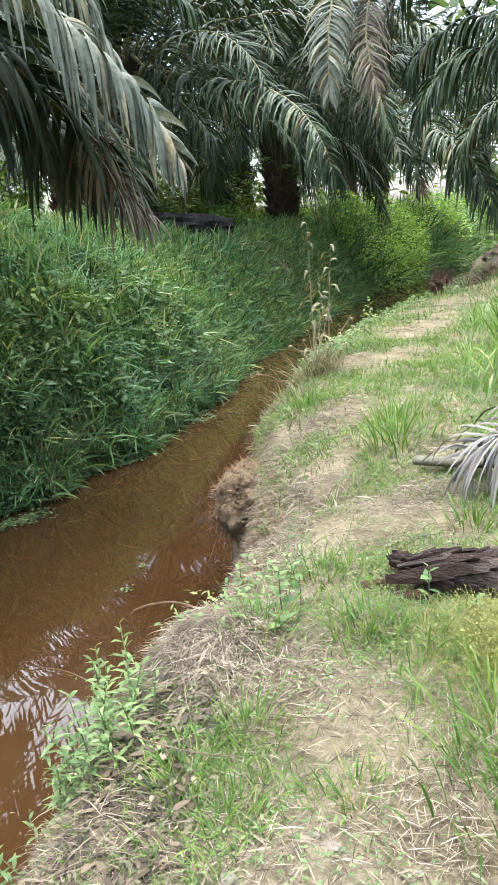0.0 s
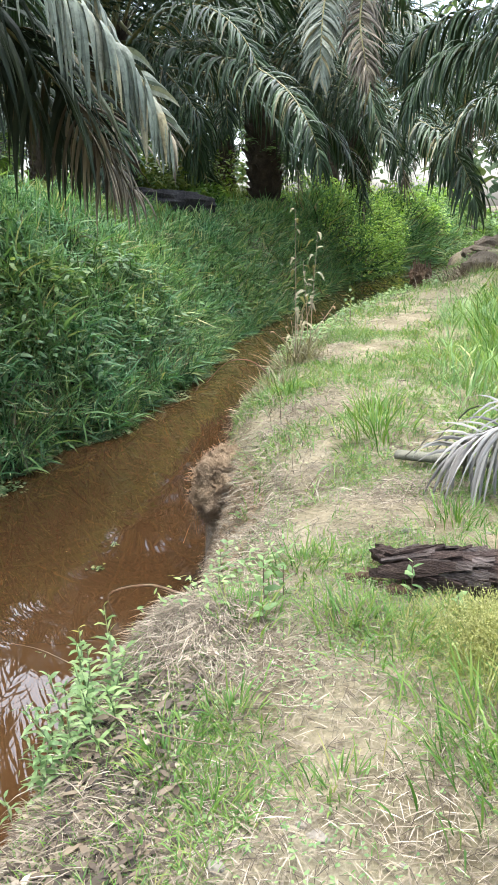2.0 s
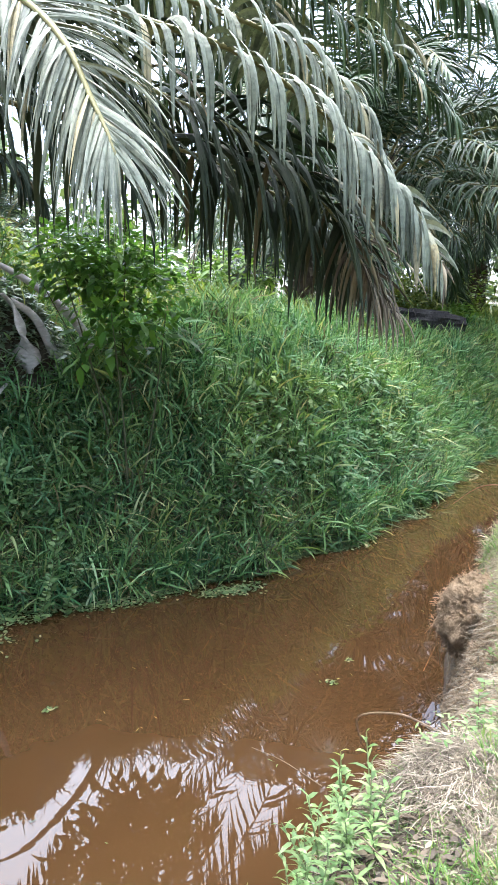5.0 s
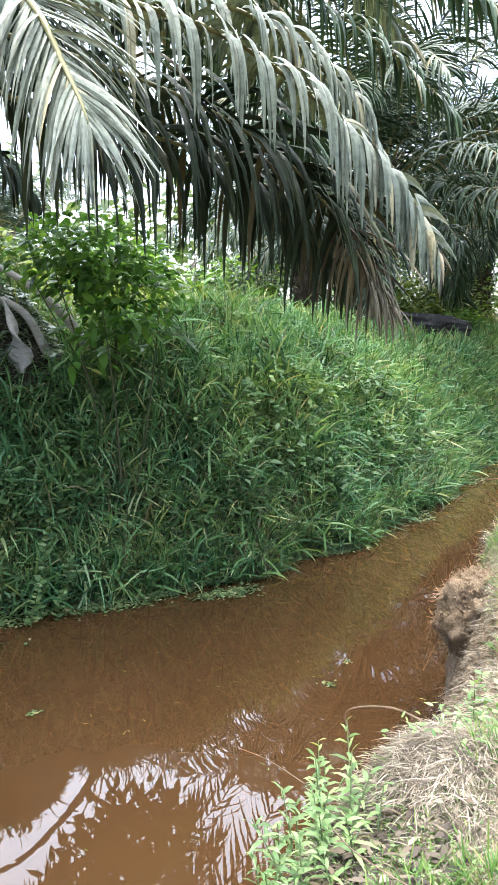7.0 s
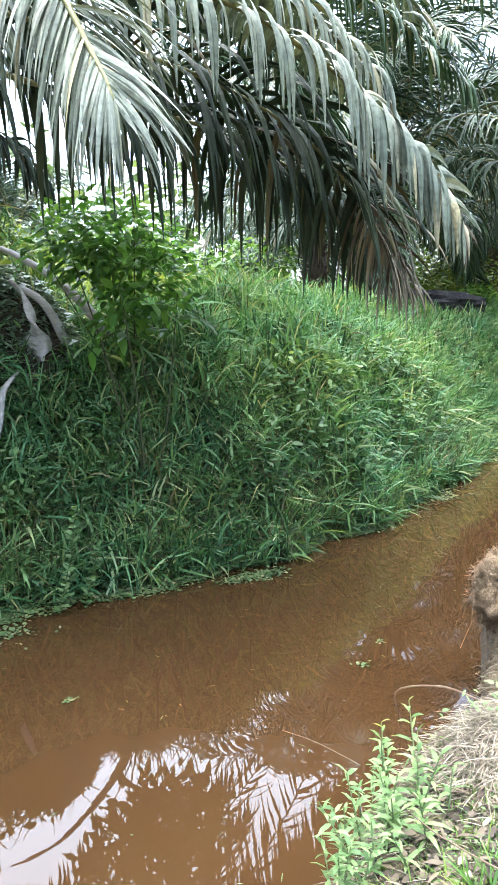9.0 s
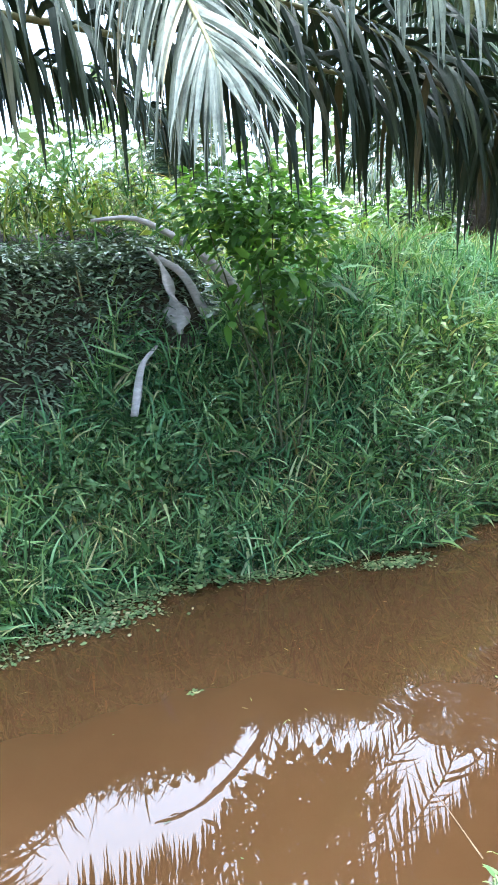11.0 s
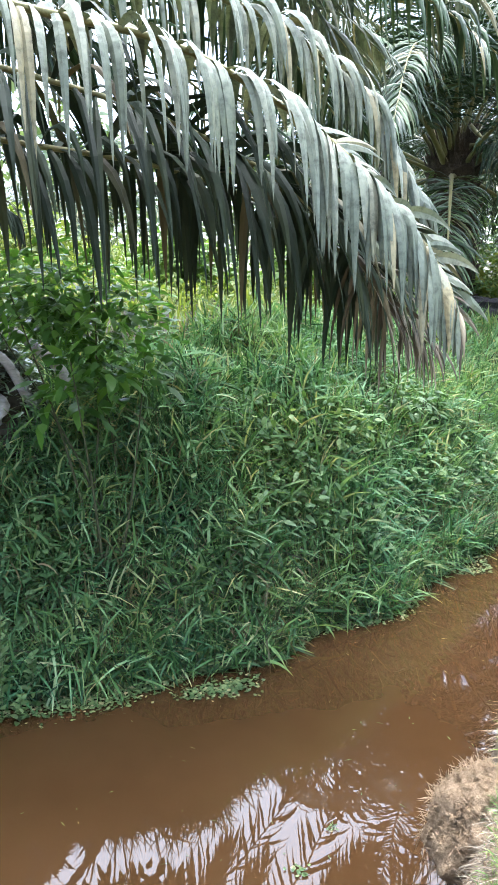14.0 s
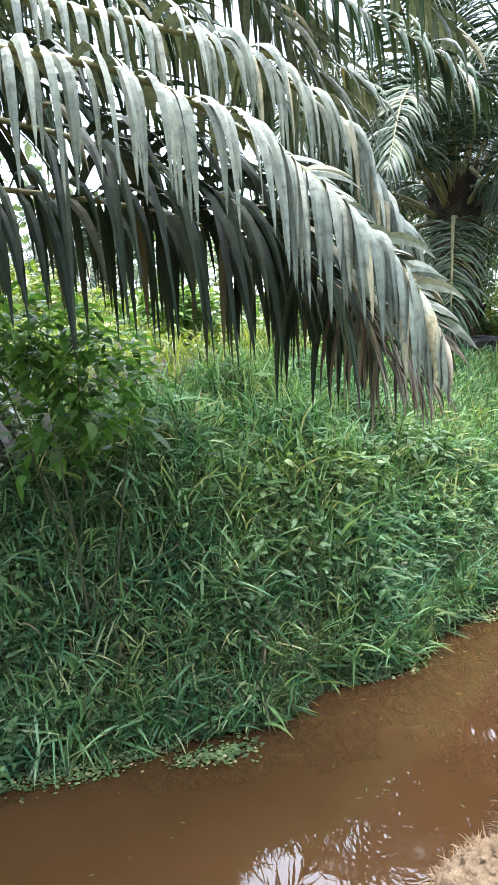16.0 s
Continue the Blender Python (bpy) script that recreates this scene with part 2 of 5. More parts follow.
def mesh_of(name, verts, faces, mats):
    me = bpy.data.meshes.new(name)
    me.from_pydata(verts if isinstance(verts, list) else np.asarray(verts).tolist(), [], faces if isinstance(faces, list) else np.asarray(faces).tolist())
    for m in mats if isinstance(mats, (list, tuple)) else [mats]:
        me.materials.append(m)
    return me


def thing(name, me, label, category, kind="", group=""):
    return tagged(new(name, me), label, category, group, kind)


def part(name, me, parent, label=""):
    ob = new(name, me)
    ob.parent = parent
    return tagged(ob, label)


def smooth(me):
    me.polygons.foreach_set("use_smooth", [True] * len(me.polygons))
    return me


def vnoise(x, y, seed=0.0):
    """Smooth value noise in 0..1."""
    xi, yi = np.floor(x), np.floor(y)
    fx, fy = x - xi, y - yi
    fx, fy = fx * fx * (3 - 2 * fx), fy * fy * (3 - 2 * fy)

    def h(a, b):
        v = np.sin(a * 127.1 + b * 311.7 + seed * 74.7) * 43758.5453
        return v - np.floor(v)

    return (h(xi, yi) * (1 - fx) + h(xi + 1, yi) * fx) * (1 - fy) + (h(xi, yi + 1) * (1 - fx) + h(xi + 1, yi + 1) * fx) * fy


def sstep(a, b, x):
    t = np.clip((x - a) / (b - a), 0, 1)
    return t * t * (3 - 2 * t)


# ---- the lie of the land ----
WATER_Z = -0.84
FAR_Y = [-40, -6, 0.3, 1.0, 1.5, 1.7, 2.1, 2.55, 3.0, 3.5, 3.75, 4.0, 4.55, 5.1, 5.66, 6.5, 7.4, 8.44, 10.4, 13, 16.4, 20, 30, 60, 300]
FAR_X = [6, -1.9, -2.85, -3.2, -3.4, -3.45, -3.36, -3.2, -3.14, -2.92, -3.05, -3.2, -3.06, -3.35, -3.5, -3.75, -4.2, -4.67, -5.2, -5.95, -6.85, -7.2, -8.2, -14.5, -80]
NEAR_Y = [-40, -6, 0, 0.5, 0.87, 1.23, 1.57, 1.8, 2.07, 2.4, 2.94, 3.4, 4.33, 4.95, 5.6, 7.0, 9.2, 11.2, 13.8, 16.3, 23, 30, 60, 300]
NEAR_X = [9, 1.3, 0.3, 0.1, -0.1, -0.3, -0.38, -0.37, -0.47, -0.61, -1.03, -1.36, -1.74, -1.98, -2.18, -2.47, -2.62, -2.9, -3.65, -4.5, -5.5, -6.5, -13, -78]


def far_x(y):
    return np.interp(y, FAR_Y, FAR_X)


def near_x(y):
    return np.interp(y, NEAR_Y, NEAR_X)


def land_z(x, y):
    x, y = np.asarray(x, float), np.asarray(y, float)
    s, d = far_x(y) - x, x - near_x(y)
    lift = 0.12 * sstep(5, 10, y)
    far = np.interp(s, [-0.9, -0.3, 0, 0.18, 0.58, 1.0, 1.6, 2.2, 5, 40], [-1.5, -1.3, -0.94, -0.62, -0.11, 0.25, 0.44, 0.58, 0.8, 1.1])
    far = far + np.interp(s, [1.5, 2.3, 5, 9, 14, 60], [0, 0.11, 0.45, 0.9, 1.15, 1.4]) * (1 - sstep(5, 11, y))
    far = far + 0.39 * sstep(3.0, 2.3, y) * sstep(0.5, 1.1, s)
    far = far + 0.37 * sstep(2.95, 2.45, y) * sstep(0.68, 1.0, s) * (1 - sstep(1.6, 4, s))
    far = far + lift * sstep(0.4, 1.2, s) + 0.08 * (vnoise(x * 1.7, y * 1.7, 1) - 0.5) * sstep(0, 1, s)
    edge = 0.25 + 0.1 * vnoise(y * 1.6, 0 * y, 3)
    near = np.interp(d / edge, [-1.5, -0.4, 0, 0.3, 0.75, 1.1, 1.6, 2.6, 40], [-1.5, -1.25, -0.94, -0.62, -0.22, -0.12, -0.06, 0, 0.04])
    near = near + 0.04 * (vnoise(x * 4, y * 4, 2) - 0.5) * sstep(0, 0.3, d) + 0.016 * (vnoise(x * 18, y * 18, 4) - 0.5) * sstep(0.1, 0.4, d)
    near = near + 0.3 * np.exp(-((x + 1.75) ** 2 / 0.27 + (y - 10.77) ** 2 / 0.9)) + 0.16 * np.exp(-((x + 1.26) ** 2 / 0.15 + (y - 8.54) ** 2 / 0.45))
    near = near + 0.06 * np.exp(-((x + 0.02) ** 2 / 0.02 + (y - 1.5) ** 2 / 0.03))
    near = near + 0.14 * sstep(1.5, 2.5, d) * sstep(3, 5, y)
    return np.where(s > d, far, near)


def axis_steps(*runs):
    out = []
    for a, b, step in runs:
        out.extend(np.arange(a, b, step))
    return np.array(out + [runs[-1][1]])


gx = axis_steps((-400, -60, 20), (-60, -14, 2), (-14, -7, 0.3), (-7, -4, 0.1), (-4, -1.5, 0.05), (-1.5, 1.3, 0.03), (1.3, 6, 0.2), (6, 40, 2), (40, 400, 20))
gy = axis_steps((-400, -40, 20), (-40, -4, 1.5), (-4, 0, 0.2), (0, 3, 0.03), (3, 7, 0.05), (7, 14, 0.12), (14, 30, 0.35), (30, 80, 2), (80, 400, 20))
GX, GY = np.meshgrid(gx, gy)
GZ = land_z(GX, GY)
nx, ny = len(gx), len(gy)
ii, jj = np.meshgrid(np.arange(nx - 1), np.arange(ny - 1))
a = (jj * nx + ii).ravel()
ground_faces = np.stack([a, a + 1, a + nx + 1, a + nx], 1)
me = mesh_of("ground", np.stack([GX, GY, GZ], -1).reshape(-1, 3), ground_faces, [M_SOIL, M_HUMUS, M_MOUND])
cx = (GX[:-1, :-1] + GX[1:, 1:]) / 2
cy = (GY[:-1, :-1] + GY[1:, 1:]) / 2
mid_x = (far_x(cy) + near_x(cy)) / 2
bank_face = (cx >= mid_x) & (cx - near_x(cy) < 0.22)
me.polygons.foreach_set("material_index", np.where(cx < mid_x, 1, np.where(bank_face, 2, 0)).astype(np.int32).ravel())
thing("ground", smooth(me), "pale dry soil path beside a dark humus ditch bank", "ground", "structure")

wy = axis_steps((-30, 40, 0.5), (40, 200, 10))
wv = [(x, y, WATER_Z) for y in wy for x in (float(far_x(y)) - 0.5, float(near_x(y)) + 0.35)]
wf = [(2 * i, 2 * i + 1, 2 * i + 3, 2 * i + 2) for i in range(len(wy) - 1)]
thing("water", mesh_of("water", wv, wf, M_WATER), "still muddy brown water in a narrow ditch", "water", "structure")


# ---- leaves and blades in bulk ----
def norm(v):
    return v / np.maximum(np.linalg.norm(v, axis=-1, keepdims=True), 1e-9)


def strips(pts, wvec, widths):
    """Tapering leaf strips. pts: (n, k, 3) along each leaf, wvec: (n, k, 3) across it, widths: (k,) profile times (n,) size; the last point is the tip."""
    n, k = pts.shape[:2]
    half = wvec[:, :-1] * widths[:, :, None] * 0.5
    left, right = pts[:, :-1] - half, pts[:, :-1] + half
    body = np.stack([left, right], 2).reshape(n, 2 * (k - 1), 3)
    v = np.concatenate([body, pts[:, -1:]], 1)
    m = 2 * (k - 1) + 1
    start = (np.arange(n) * m)[:, None]
    quads = [start + np.array([[2 * i, 2 * i + 1, 2 * i + 3, 2 * i + 2]]) for i in range(k - 2)]
    tris = start + np.array([[2 * (k - 2), 2 * (k - 2) + 1, m - 1]])
    return v.reshape(-1, 3), [np.concatenate(quads) if quads else np.zeros((0, 4), int), tris]


def folded(pts, wvec, widths, depth=0.35):
    """Leaf strips like strips(), creased along the midrib."""
    n, k = pts.shape[:2]
    half = wvec[:, :-1] * widths[:, :, None] * 0.5
    along = pts[:, 1:] - pts[:, :-1]
    crease = norm(np.cross(wvec[:, :-1], along)) * widths[:, :, None] * 0.5 * depth
    crease = crease * np.where(crease[:, :, 2:] < 0, -1, 1)
    left, right = pts[:, :-1] - half, pts[:, :-1] + half
    body = np.stack([left, pts[:, :-1] + crease, right], 2).reshape(n, 3 * (k - 1), 3)
    v = np.concatenate([body, pts[:, -1:]], 1)
    m = 3 * (k - 1) + 1
    start = (np.arange(n) * m)[:, None]
    quads = [start + np.array([[3 * i + j, 3 * i + j + 1, 3 * i + j + 4, 3 * i + j + 3]]) for i in range(k - 2) for j in (0, 1)]
    e = 3 * (k - 2)
    tris = np.concatenate([start + np.array([[e, e + 1, m - 1]]), start + np.array([[e + 1, e + 2, m - 1]])])
    return v.reshape(-1, 3), [np.concatenate(quads), tris]


def blades(base, az, length, width, lean, curl, segs=3, roll=0.5, r=rng):
    """Grass blades: base (n,3), az the way that each leans, lean and curl in radians from upright."""
    n = len(base)
    h = np.stack([np.cos(az), np.sin(az), 0 * az], -1)
    side = np.stack([-np.sin(az), np.cos(az), 0 * az], -1)
    pts, wv = [base], []
    p = base
    for i in range(segs):
        th = lean + curl * (i + 0.5) / segs
        d = h * np.sin(th)[:, None] + np.array([0, 0, 1.0]) * np.cos(th)[:, None]
        up = -h * np.cos(th)[:, None] + np.array([0, 0, 1.0]) * np.sin(th)[:, None]
        if i == 0:
            ro = r.uniform(-roll, roll, n)
        wv.append(side * np.cos(ro)[:, None] + up * np.sin(ro)[:, None])
        p = p + d * (length / segs)[:, None]
        pts.append(p)
    wv.append(wv[-1])
    prof = np.array([0.55, 1.0, 0.75, 0.5, 0.4][:segs])
    return strips(np.stack(pts, 1), np.stack(wv, 1), width[:, None] * prof[None])


def leaves(base, dirs, length, width, r=rng, fold=0.25):
    """Broad pointed leaves: base (n,3), dirs (n,3)."""
    n = len(base)
    d = norm(dirs)
    side = norm(np.cross(d, np.array([0, 0, 1.0]) + 0 * d) + 1e-6)
    ro = r.uniform(-0.6, 0.6, n)[:, None]
    up = np.cross(side, d)
    w = side * np.cos(ro) + up * np.sin(ro)
    down = np.array([0, 0, -1.0]) * (fold * length)[:, None]
    pts = np.stack([base, base + d * (0.25 * length)[:, None] + down * 0.05, base + d * (0.6 * length)[:, None] + down * 0.3, base + d * length[:, None] + down], 1)
    prof = np.array([0.12, 1.0, 0.85])
    return strips(pts, np.repeat(w[:, None], 4, 1), width[:, None] * prof[None])


def gather(name, sets, mats):
    """One mesh out of several (verts, [quads, tris]) sets, each with its own material."""
    allv, faces, idx, off = [], [], [], 0
    for k, (v, groups) in enumerate(sets):
        allv.append(v)
        for g in groups:
            if len(g):
                faces.extend((g + off).tolist())
                idx.extend([k] * len(g))
        off += len(v)
    me = mesh_of(name, np.concatenate(allv), faces, mats)
    me.polygons.foreach_set("material_index", np.array(idx, np.int32))
    return me


# ---- far bank growth ----
def bank_points(n, y0, y1, s0, s1, r=rng):
    y = r.uniform(y0, y1, n)
    s = r.uniform(s0, s1, n)
    x = far_x(y) - s
    return x, y, land_z(x, y)


def bank_depth(x, y):
    """How deep the growth stands on the far bank."""
    return (0.2 + 0.38 * vnoise(x * 1.5, y * 1.5, 11) + 0.17 * vnoise(x * 4.1, y * 4.1, 12)) * (1 - 0.75 * bare_bank(x, y)) * (1 - 0.5 * sstep(6.0, 8.5, y))


def bare_bank(x, y):
    """Where the dark soil of the far bank lies open."""
    s = far_x(y) - x
    low = 0.68 - 0.29 * sstep(2.0, 1.3, y) + 0.15 * (vnoise(x * 2.5, y * 2.5, 47) - 0.5)
    return sstep(3.0, 2.6, y) * sstep(low, low + 0.22, s) * sstep(1.9, 1.75, s)


def bank_grass(n, y0, y1, s0, s1, big, low=0.1):
    """Leafy grass in clumps: blades spring from shoots and lean out of them, with dark gaps between."""
    m = max(1, n // 11)
    cx, cy, _ = bank_points(m, y0, y1, s0, s1)
    pick = rng.integers(0, m, n)
    x, y = cx[pick] + rng.normal(0, 0.05, n) * big, cy[pick] + rng.normal(0, 0.05, n) * big
    keep = (rng.uniform(0, 1, n) > 0.975 * bare_bank(x, y)) & (far_x(y) - x > s0)
    x, y, pick = x[keep], y[keep], pick[keep]
    n = len(x)
    hgt = bank_depth(x, y) * np.interp(far_x(y) - x, [-0.1, 0.2, 0.5], [0.35, 0.75, 1.0])
    shoot = rng.uniform(low, 1.0, m)
    z = np.maximum(land_z(x, y), WATER_Z - 0.02) + hgt * np.clip(shoot[pick] + rng.normal(0, 0.16, n), 0.02, 1.1)
    az = np.arctan2(y - cy[pick], x - cx[pick]) + rng.normal(0, 1.1, n)
    size = (rng.uniform(0.7, 1.35, m))[pick]
    ln = rng.uniform(0.09, 0.25, n) * big * size
    return blades(np.stack([x, y, z], 1), az, ln, rng.uniform(0.007, 0.0155, n) * big * size, np.where(rng.uniform(0, 1, n) < 0.45, rng.uniform(1.1, 2.3, n), rng.uniform(0.0, 1.2, n)), rng.uniform(0.0, 1.2, n), 4, 1.2)


def bank_stems(n, y0, y1, s0, s1, big):
    x, y, z = bank_points(n, y0, y1, s0, s1)
    keep = rng.uniform(0, 1, n) > 0.9 * bare_bank(x, y)
    x, y, z = x[keep], y[keep], z[keep]
    n = len(x)
    return blades(np.stack([x, y, np.maximum(z, WATER_Z)], 1), rng.uniform(0, 6.28, n), bank_depth(x, y), np.full(n, 0.0045) * big, rng.uniform(0, 0.5, n), rng.uniform(0.1, 0.9, n), 3)


def bank_leaves(n, y0, y1, s0, s1, big):
    x, y, z = bank_points(n, y0, y1, s0, s1)
    keep = vnoise(x * 1.1, y * 1.1, 31) - 0.45 * bare_bank(x, y) > 0.45
    x, y, z = x[keep], y[keep], z[keep]
    m = len(x)
    z = np.maximum(z, WATER_Z) + bank_depth(x, y) * rng.uniform(0.5, 1.1, m)
    d = np.stack([rng.normal(0.5, 1, m), rng.normal(0, 1, m), rng.uniform(-0.3, 0.6, m)], 1)
    return leaves(np.stack([x, y, z], 1), d, rng.uniform(0.05, 0.11, m) * big, rng.uniform(0.02, 0.045, m) * big)


def grass_patch(label, y0, y1, dens, big):
    area = (y1 - y0) * 2.6
    n = int(area * dens * 1.25)
    # Plain blades, brown stems, herb leaves, lit-coloured outer blades, shade-coloured brown blades.
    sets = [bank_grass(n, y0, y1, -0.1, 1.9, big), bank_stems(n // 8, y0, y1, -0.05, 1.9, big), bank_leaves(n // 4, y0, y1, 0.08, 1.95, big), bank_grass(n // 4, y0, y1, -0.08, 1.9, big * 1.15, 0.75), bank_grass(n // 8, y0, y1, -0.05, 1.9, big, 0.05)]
    me = gather("bank_grass", sets, [M_BANKGRASS, M_BANKDEEP, M_BANKHERB, M_BANKLIT, M_BANKDEEP])
    return thing("bank_grass", me, label, "grass", "stuff")


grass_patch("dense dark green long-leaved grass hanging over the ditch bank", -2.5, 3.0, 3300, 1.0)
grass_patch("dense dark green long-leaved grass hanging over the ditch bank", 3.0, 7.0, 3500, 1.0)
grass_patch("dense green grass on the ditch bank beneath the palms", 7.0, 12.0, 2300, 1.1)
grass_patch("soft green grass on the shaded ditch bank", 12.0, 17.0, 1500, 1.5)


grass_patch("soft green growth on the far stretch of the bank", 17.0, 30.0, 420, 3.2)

# fringe that droops onto the water
n = 9000
y = rng.uniform(-1, 11, n)
x = far_x(y) - rng.uniform(-0.05, 0.25, n)
z = WATER_Z + rng.uniform(0.03, 0.3, n)
fr = blades(np.stack([x, y, z], 1), rng.uniform(-2.2, 2.2, n), rng.uniform(0.07, 0.17, n), rng.uniform(0.005, 0.01, n), rng.uniform(0.7, 1.3, n), rng.uniform(0.5, 1.3, n), 3, 0.6)
thing("grass_fringe", gather("grass_fringe", [fr], [M_BANKGRASS]), "grass blades drooping from the bank onto the water", "grass", "stuff")

# meadow behind the bank
n = 42000
x = -rng.uniform(4.1, 22, n)
y = rng.uniform(-6, 22, n)
keep = far_x(y) - x > 1.3
x, y = x[keep], y[keep]
n = len(x)
tall = 0.18 + 0.35 * vnoise(x * 0.6, y * 0.6, 21) + 0.25 * sstep(8, 16, -x)
mg = blades(np.stack([x, y, land_z(x, y) - 0.02 + tall * rng.uniform(0, 0.7, n)], 1), rng.uniform(0, 6.28, n), tall * rng.uniform(0.6, 1.2, n), rng.uniform(0.012, 0.03, n), rng.uniform(0.0, 0.7, n), rng.uniform(0.3, 1.4, n), 3, 0.7)
n = 26000
x = -rng.uniform(4.1, 14, n)
y = rng.uniform(-5, 16, n)
keep = (far_x(y) - x > 1.15) & (vnoise(x * 0.8, y * 0.8, 22) > 0.35)
x, y = x[keep], y[keep]
n = len(x)
ml = leaves(np.stack([x, y, land_z(x, y) + rng.uniform(0.03, 0.4, n)], 1), np.stack([rng.normal(0, 1, n), rng.normal(0, 1, n), rng.uniform(0, 1, n)], 1), rng.uniform(0.06, 0.13, n), rng.uniform(0.03, 0.06, n))
n = 60000
x = -rng.uniform(14, 90, n)
y = rng.uniform(-30, 90, n)
keep = far_x(y) - x > 4
x, y = x[keep], y[keep]
n = len(x)
mf = blades(np.stack([x, y, land_z(x, y)], 1), rng.uniform(0, 6.28, n), rng.uniform(0.5, 1.2, n), rng.uniform(0.06, 0.14, n), rng.uniform(0.0, 0.7, n), rng.uniform(0.3, 1.2, n), 2, 0.7)
thing("meadow_grass", gather("meadow_grass", [mg, ml, mf], [M_MEADOW, M_MEADOW, M_MEADOW]), "bright yellow-green grass and low weeds behind the bank", "grass", "stuff")

# duckweed along the far waterline
n = 15000
y = rng.uniform(-0.6, 9, n)
reach = 0.015 + 0.34 * np.clip(vnoise(y * 2.1, 0 * y, 41) * 1.5 - 0.45, 0, 1) + 0.35 * np.exp(-((y - 0.9) / 0.45) ** 2)
x = far_x(y) + reach * rng.uniform(-0.6, 1.0, n)
n = len(x)
az = rng.uniform(0, 6.28, n)
dk = leaves(np.stack([x, y, WATER_Z + rng.uniform(0.002, 0.02, n)], 1), np.stack([np.cos(az), np.sin(az), rng.uniform(-0.1, 0.25, n)], 1), rng.uniform(0.012, 0.028, n), rng.uniform(0.01, 0.02, n), rng, 0.02)
mats = []
for mx, my, mr, count in ((-3.13, 4.0, 0.13, 300), (-3.06, 4.58, 0.15, 320), (-2.8, 3.2, 0.13, 300), (-2.86, 3.02, 0.1, 160), (-3.08, 2.6, 0.2, 520), (-3.2, 2.36, 0.2, 520), (-3.28, 1.62, 0.22, 600), (-3.02, 1.4, 0.24, 560)):
    q = rng.normal(0, 0.5, (count, 2)) * mr * np.array([0.7, 1.3])
    az = rng.uniform(0, 6.28, count)
    mats.append(leaves(np.stack([mx + q[:, 0], my + q[:, 1], WATER_Z + rng.uniform(0.002, 0.018, count)], 1), np.stack([np.cos(az), np.sin(az), rng.uniform(-0.1, 0.25, count)], 1), rng.uniform(0.014, 0.032, count), rng.uniform(0.012, 0.022, count), rng, 0.02))
thing("floating_weed_mat", gather("floating_weed_mat", mats, [M_DUCK] * 8), "small loose mats of weed afloat beside the bank", "water plant", "stuff")
# low grey-green creepers on the open soil
n = 34000
y = rng.uniform(-0.6, 3.0, n)
x = far_x(y) - rng.uniform(0.4, 1.5, n)
keep = vnoise(x * 3, y * 3, 45) * 0.7 + vnoise(x * 8, y * 8, 46) * 0.4 > 0.3
x, y = x[keep], y[keep]
n = len(x)
crp = leaves(np.stack([x, y, land_z(x, y) + rng.uniform(0.0, 0.1, n)], 1), np.stack([rng.normal(0.6, 1, n), rng.normal(0, 1, n), rng.uniform(-0.4, 0.5, n)], 1), rng.uniform(0.04, 0.11, n), rng.uniform(0.012, 0.03, n))
thing("bank_creeper", gather("bank_creeper", [crp], [M_CREEPER]), "sparse small creeping plants on the open dark soil", "creeper", "stuff")
thing("duckweed", gather("duckweed", [dk], [M_DUCK]), "mats of small floating weed along the waterline", "water plant", "stuff")


# ---- near bank ----
def turf(n, x, y, length, width, lean, curl, lift=0.0, az=None, segs=3):
    base = np.stack([x, y, land_z(x, y) + lift], 1)
    return blades(base, rng.uniform(0, 6.28, n) if az is None else az, length, width, lean, curl, segs, 0.8)


def near_points(n, y0, y1, d0, d1):
    y = rng.uniform(y0, y1, n)
    return near_x(y) + rng.uniform(d0, d1, n), y


# straw lying on the soil
sets = []
for n, y0, y1, big in ((75000, 0.55, 2.65, 0.55), (26000, 2.65, 5.2, 0.88), (7000, 5.2, 11.0, 1.65)):
    x, y = near_points(n, y0, y1, 0.2, 1.95)
    keep = vnoise(x * 4.1, y * 4.1, 51) + 0.35 * np.exp(-((x - near_x(y) - 0.55) / 0.3) ** 2) > rng.uniform(0.15, 0.9, n)
    x, y = x[keep], y[keep]
    n = len(x)
    sets.append(turf(n, x, y, rng.uniform(0.03, 0.11, n) * big, rng.uniform(0.0013, 0.0034, n) * big, rng.uniform(1.35, 1.62, n), rng.uniform(0.2, 0.7, n), rng.uniform(0.001, 0.012, n)))
thing("straw_litter", gather("straw_litter", sets, [M_STRAW] * 3), "cut dry straw strewn over the path", "straw", "stuff")

# a heap of straw at the water's edge and one on the bank
def straw_heap(cx, cy, rx, ry, h, n):
    q = rng.normal(0, 0.45, (n, 2))
    x, y = cx + q[:, 0] * rx, cy + q[:, 1] * ry
    lift = h * np.exp(-(q ** 2).sum(1) * 1.6) * rng.uniform(0.3, 1, n)
    return turf(n, x, y, rng.uniform(0.025, 0.075, n), rng.uniform(0.0008, 0.002, n), rng.uniform(1.35, 1.65, n), rng.uniform(0.3, 1.0, n), lift)


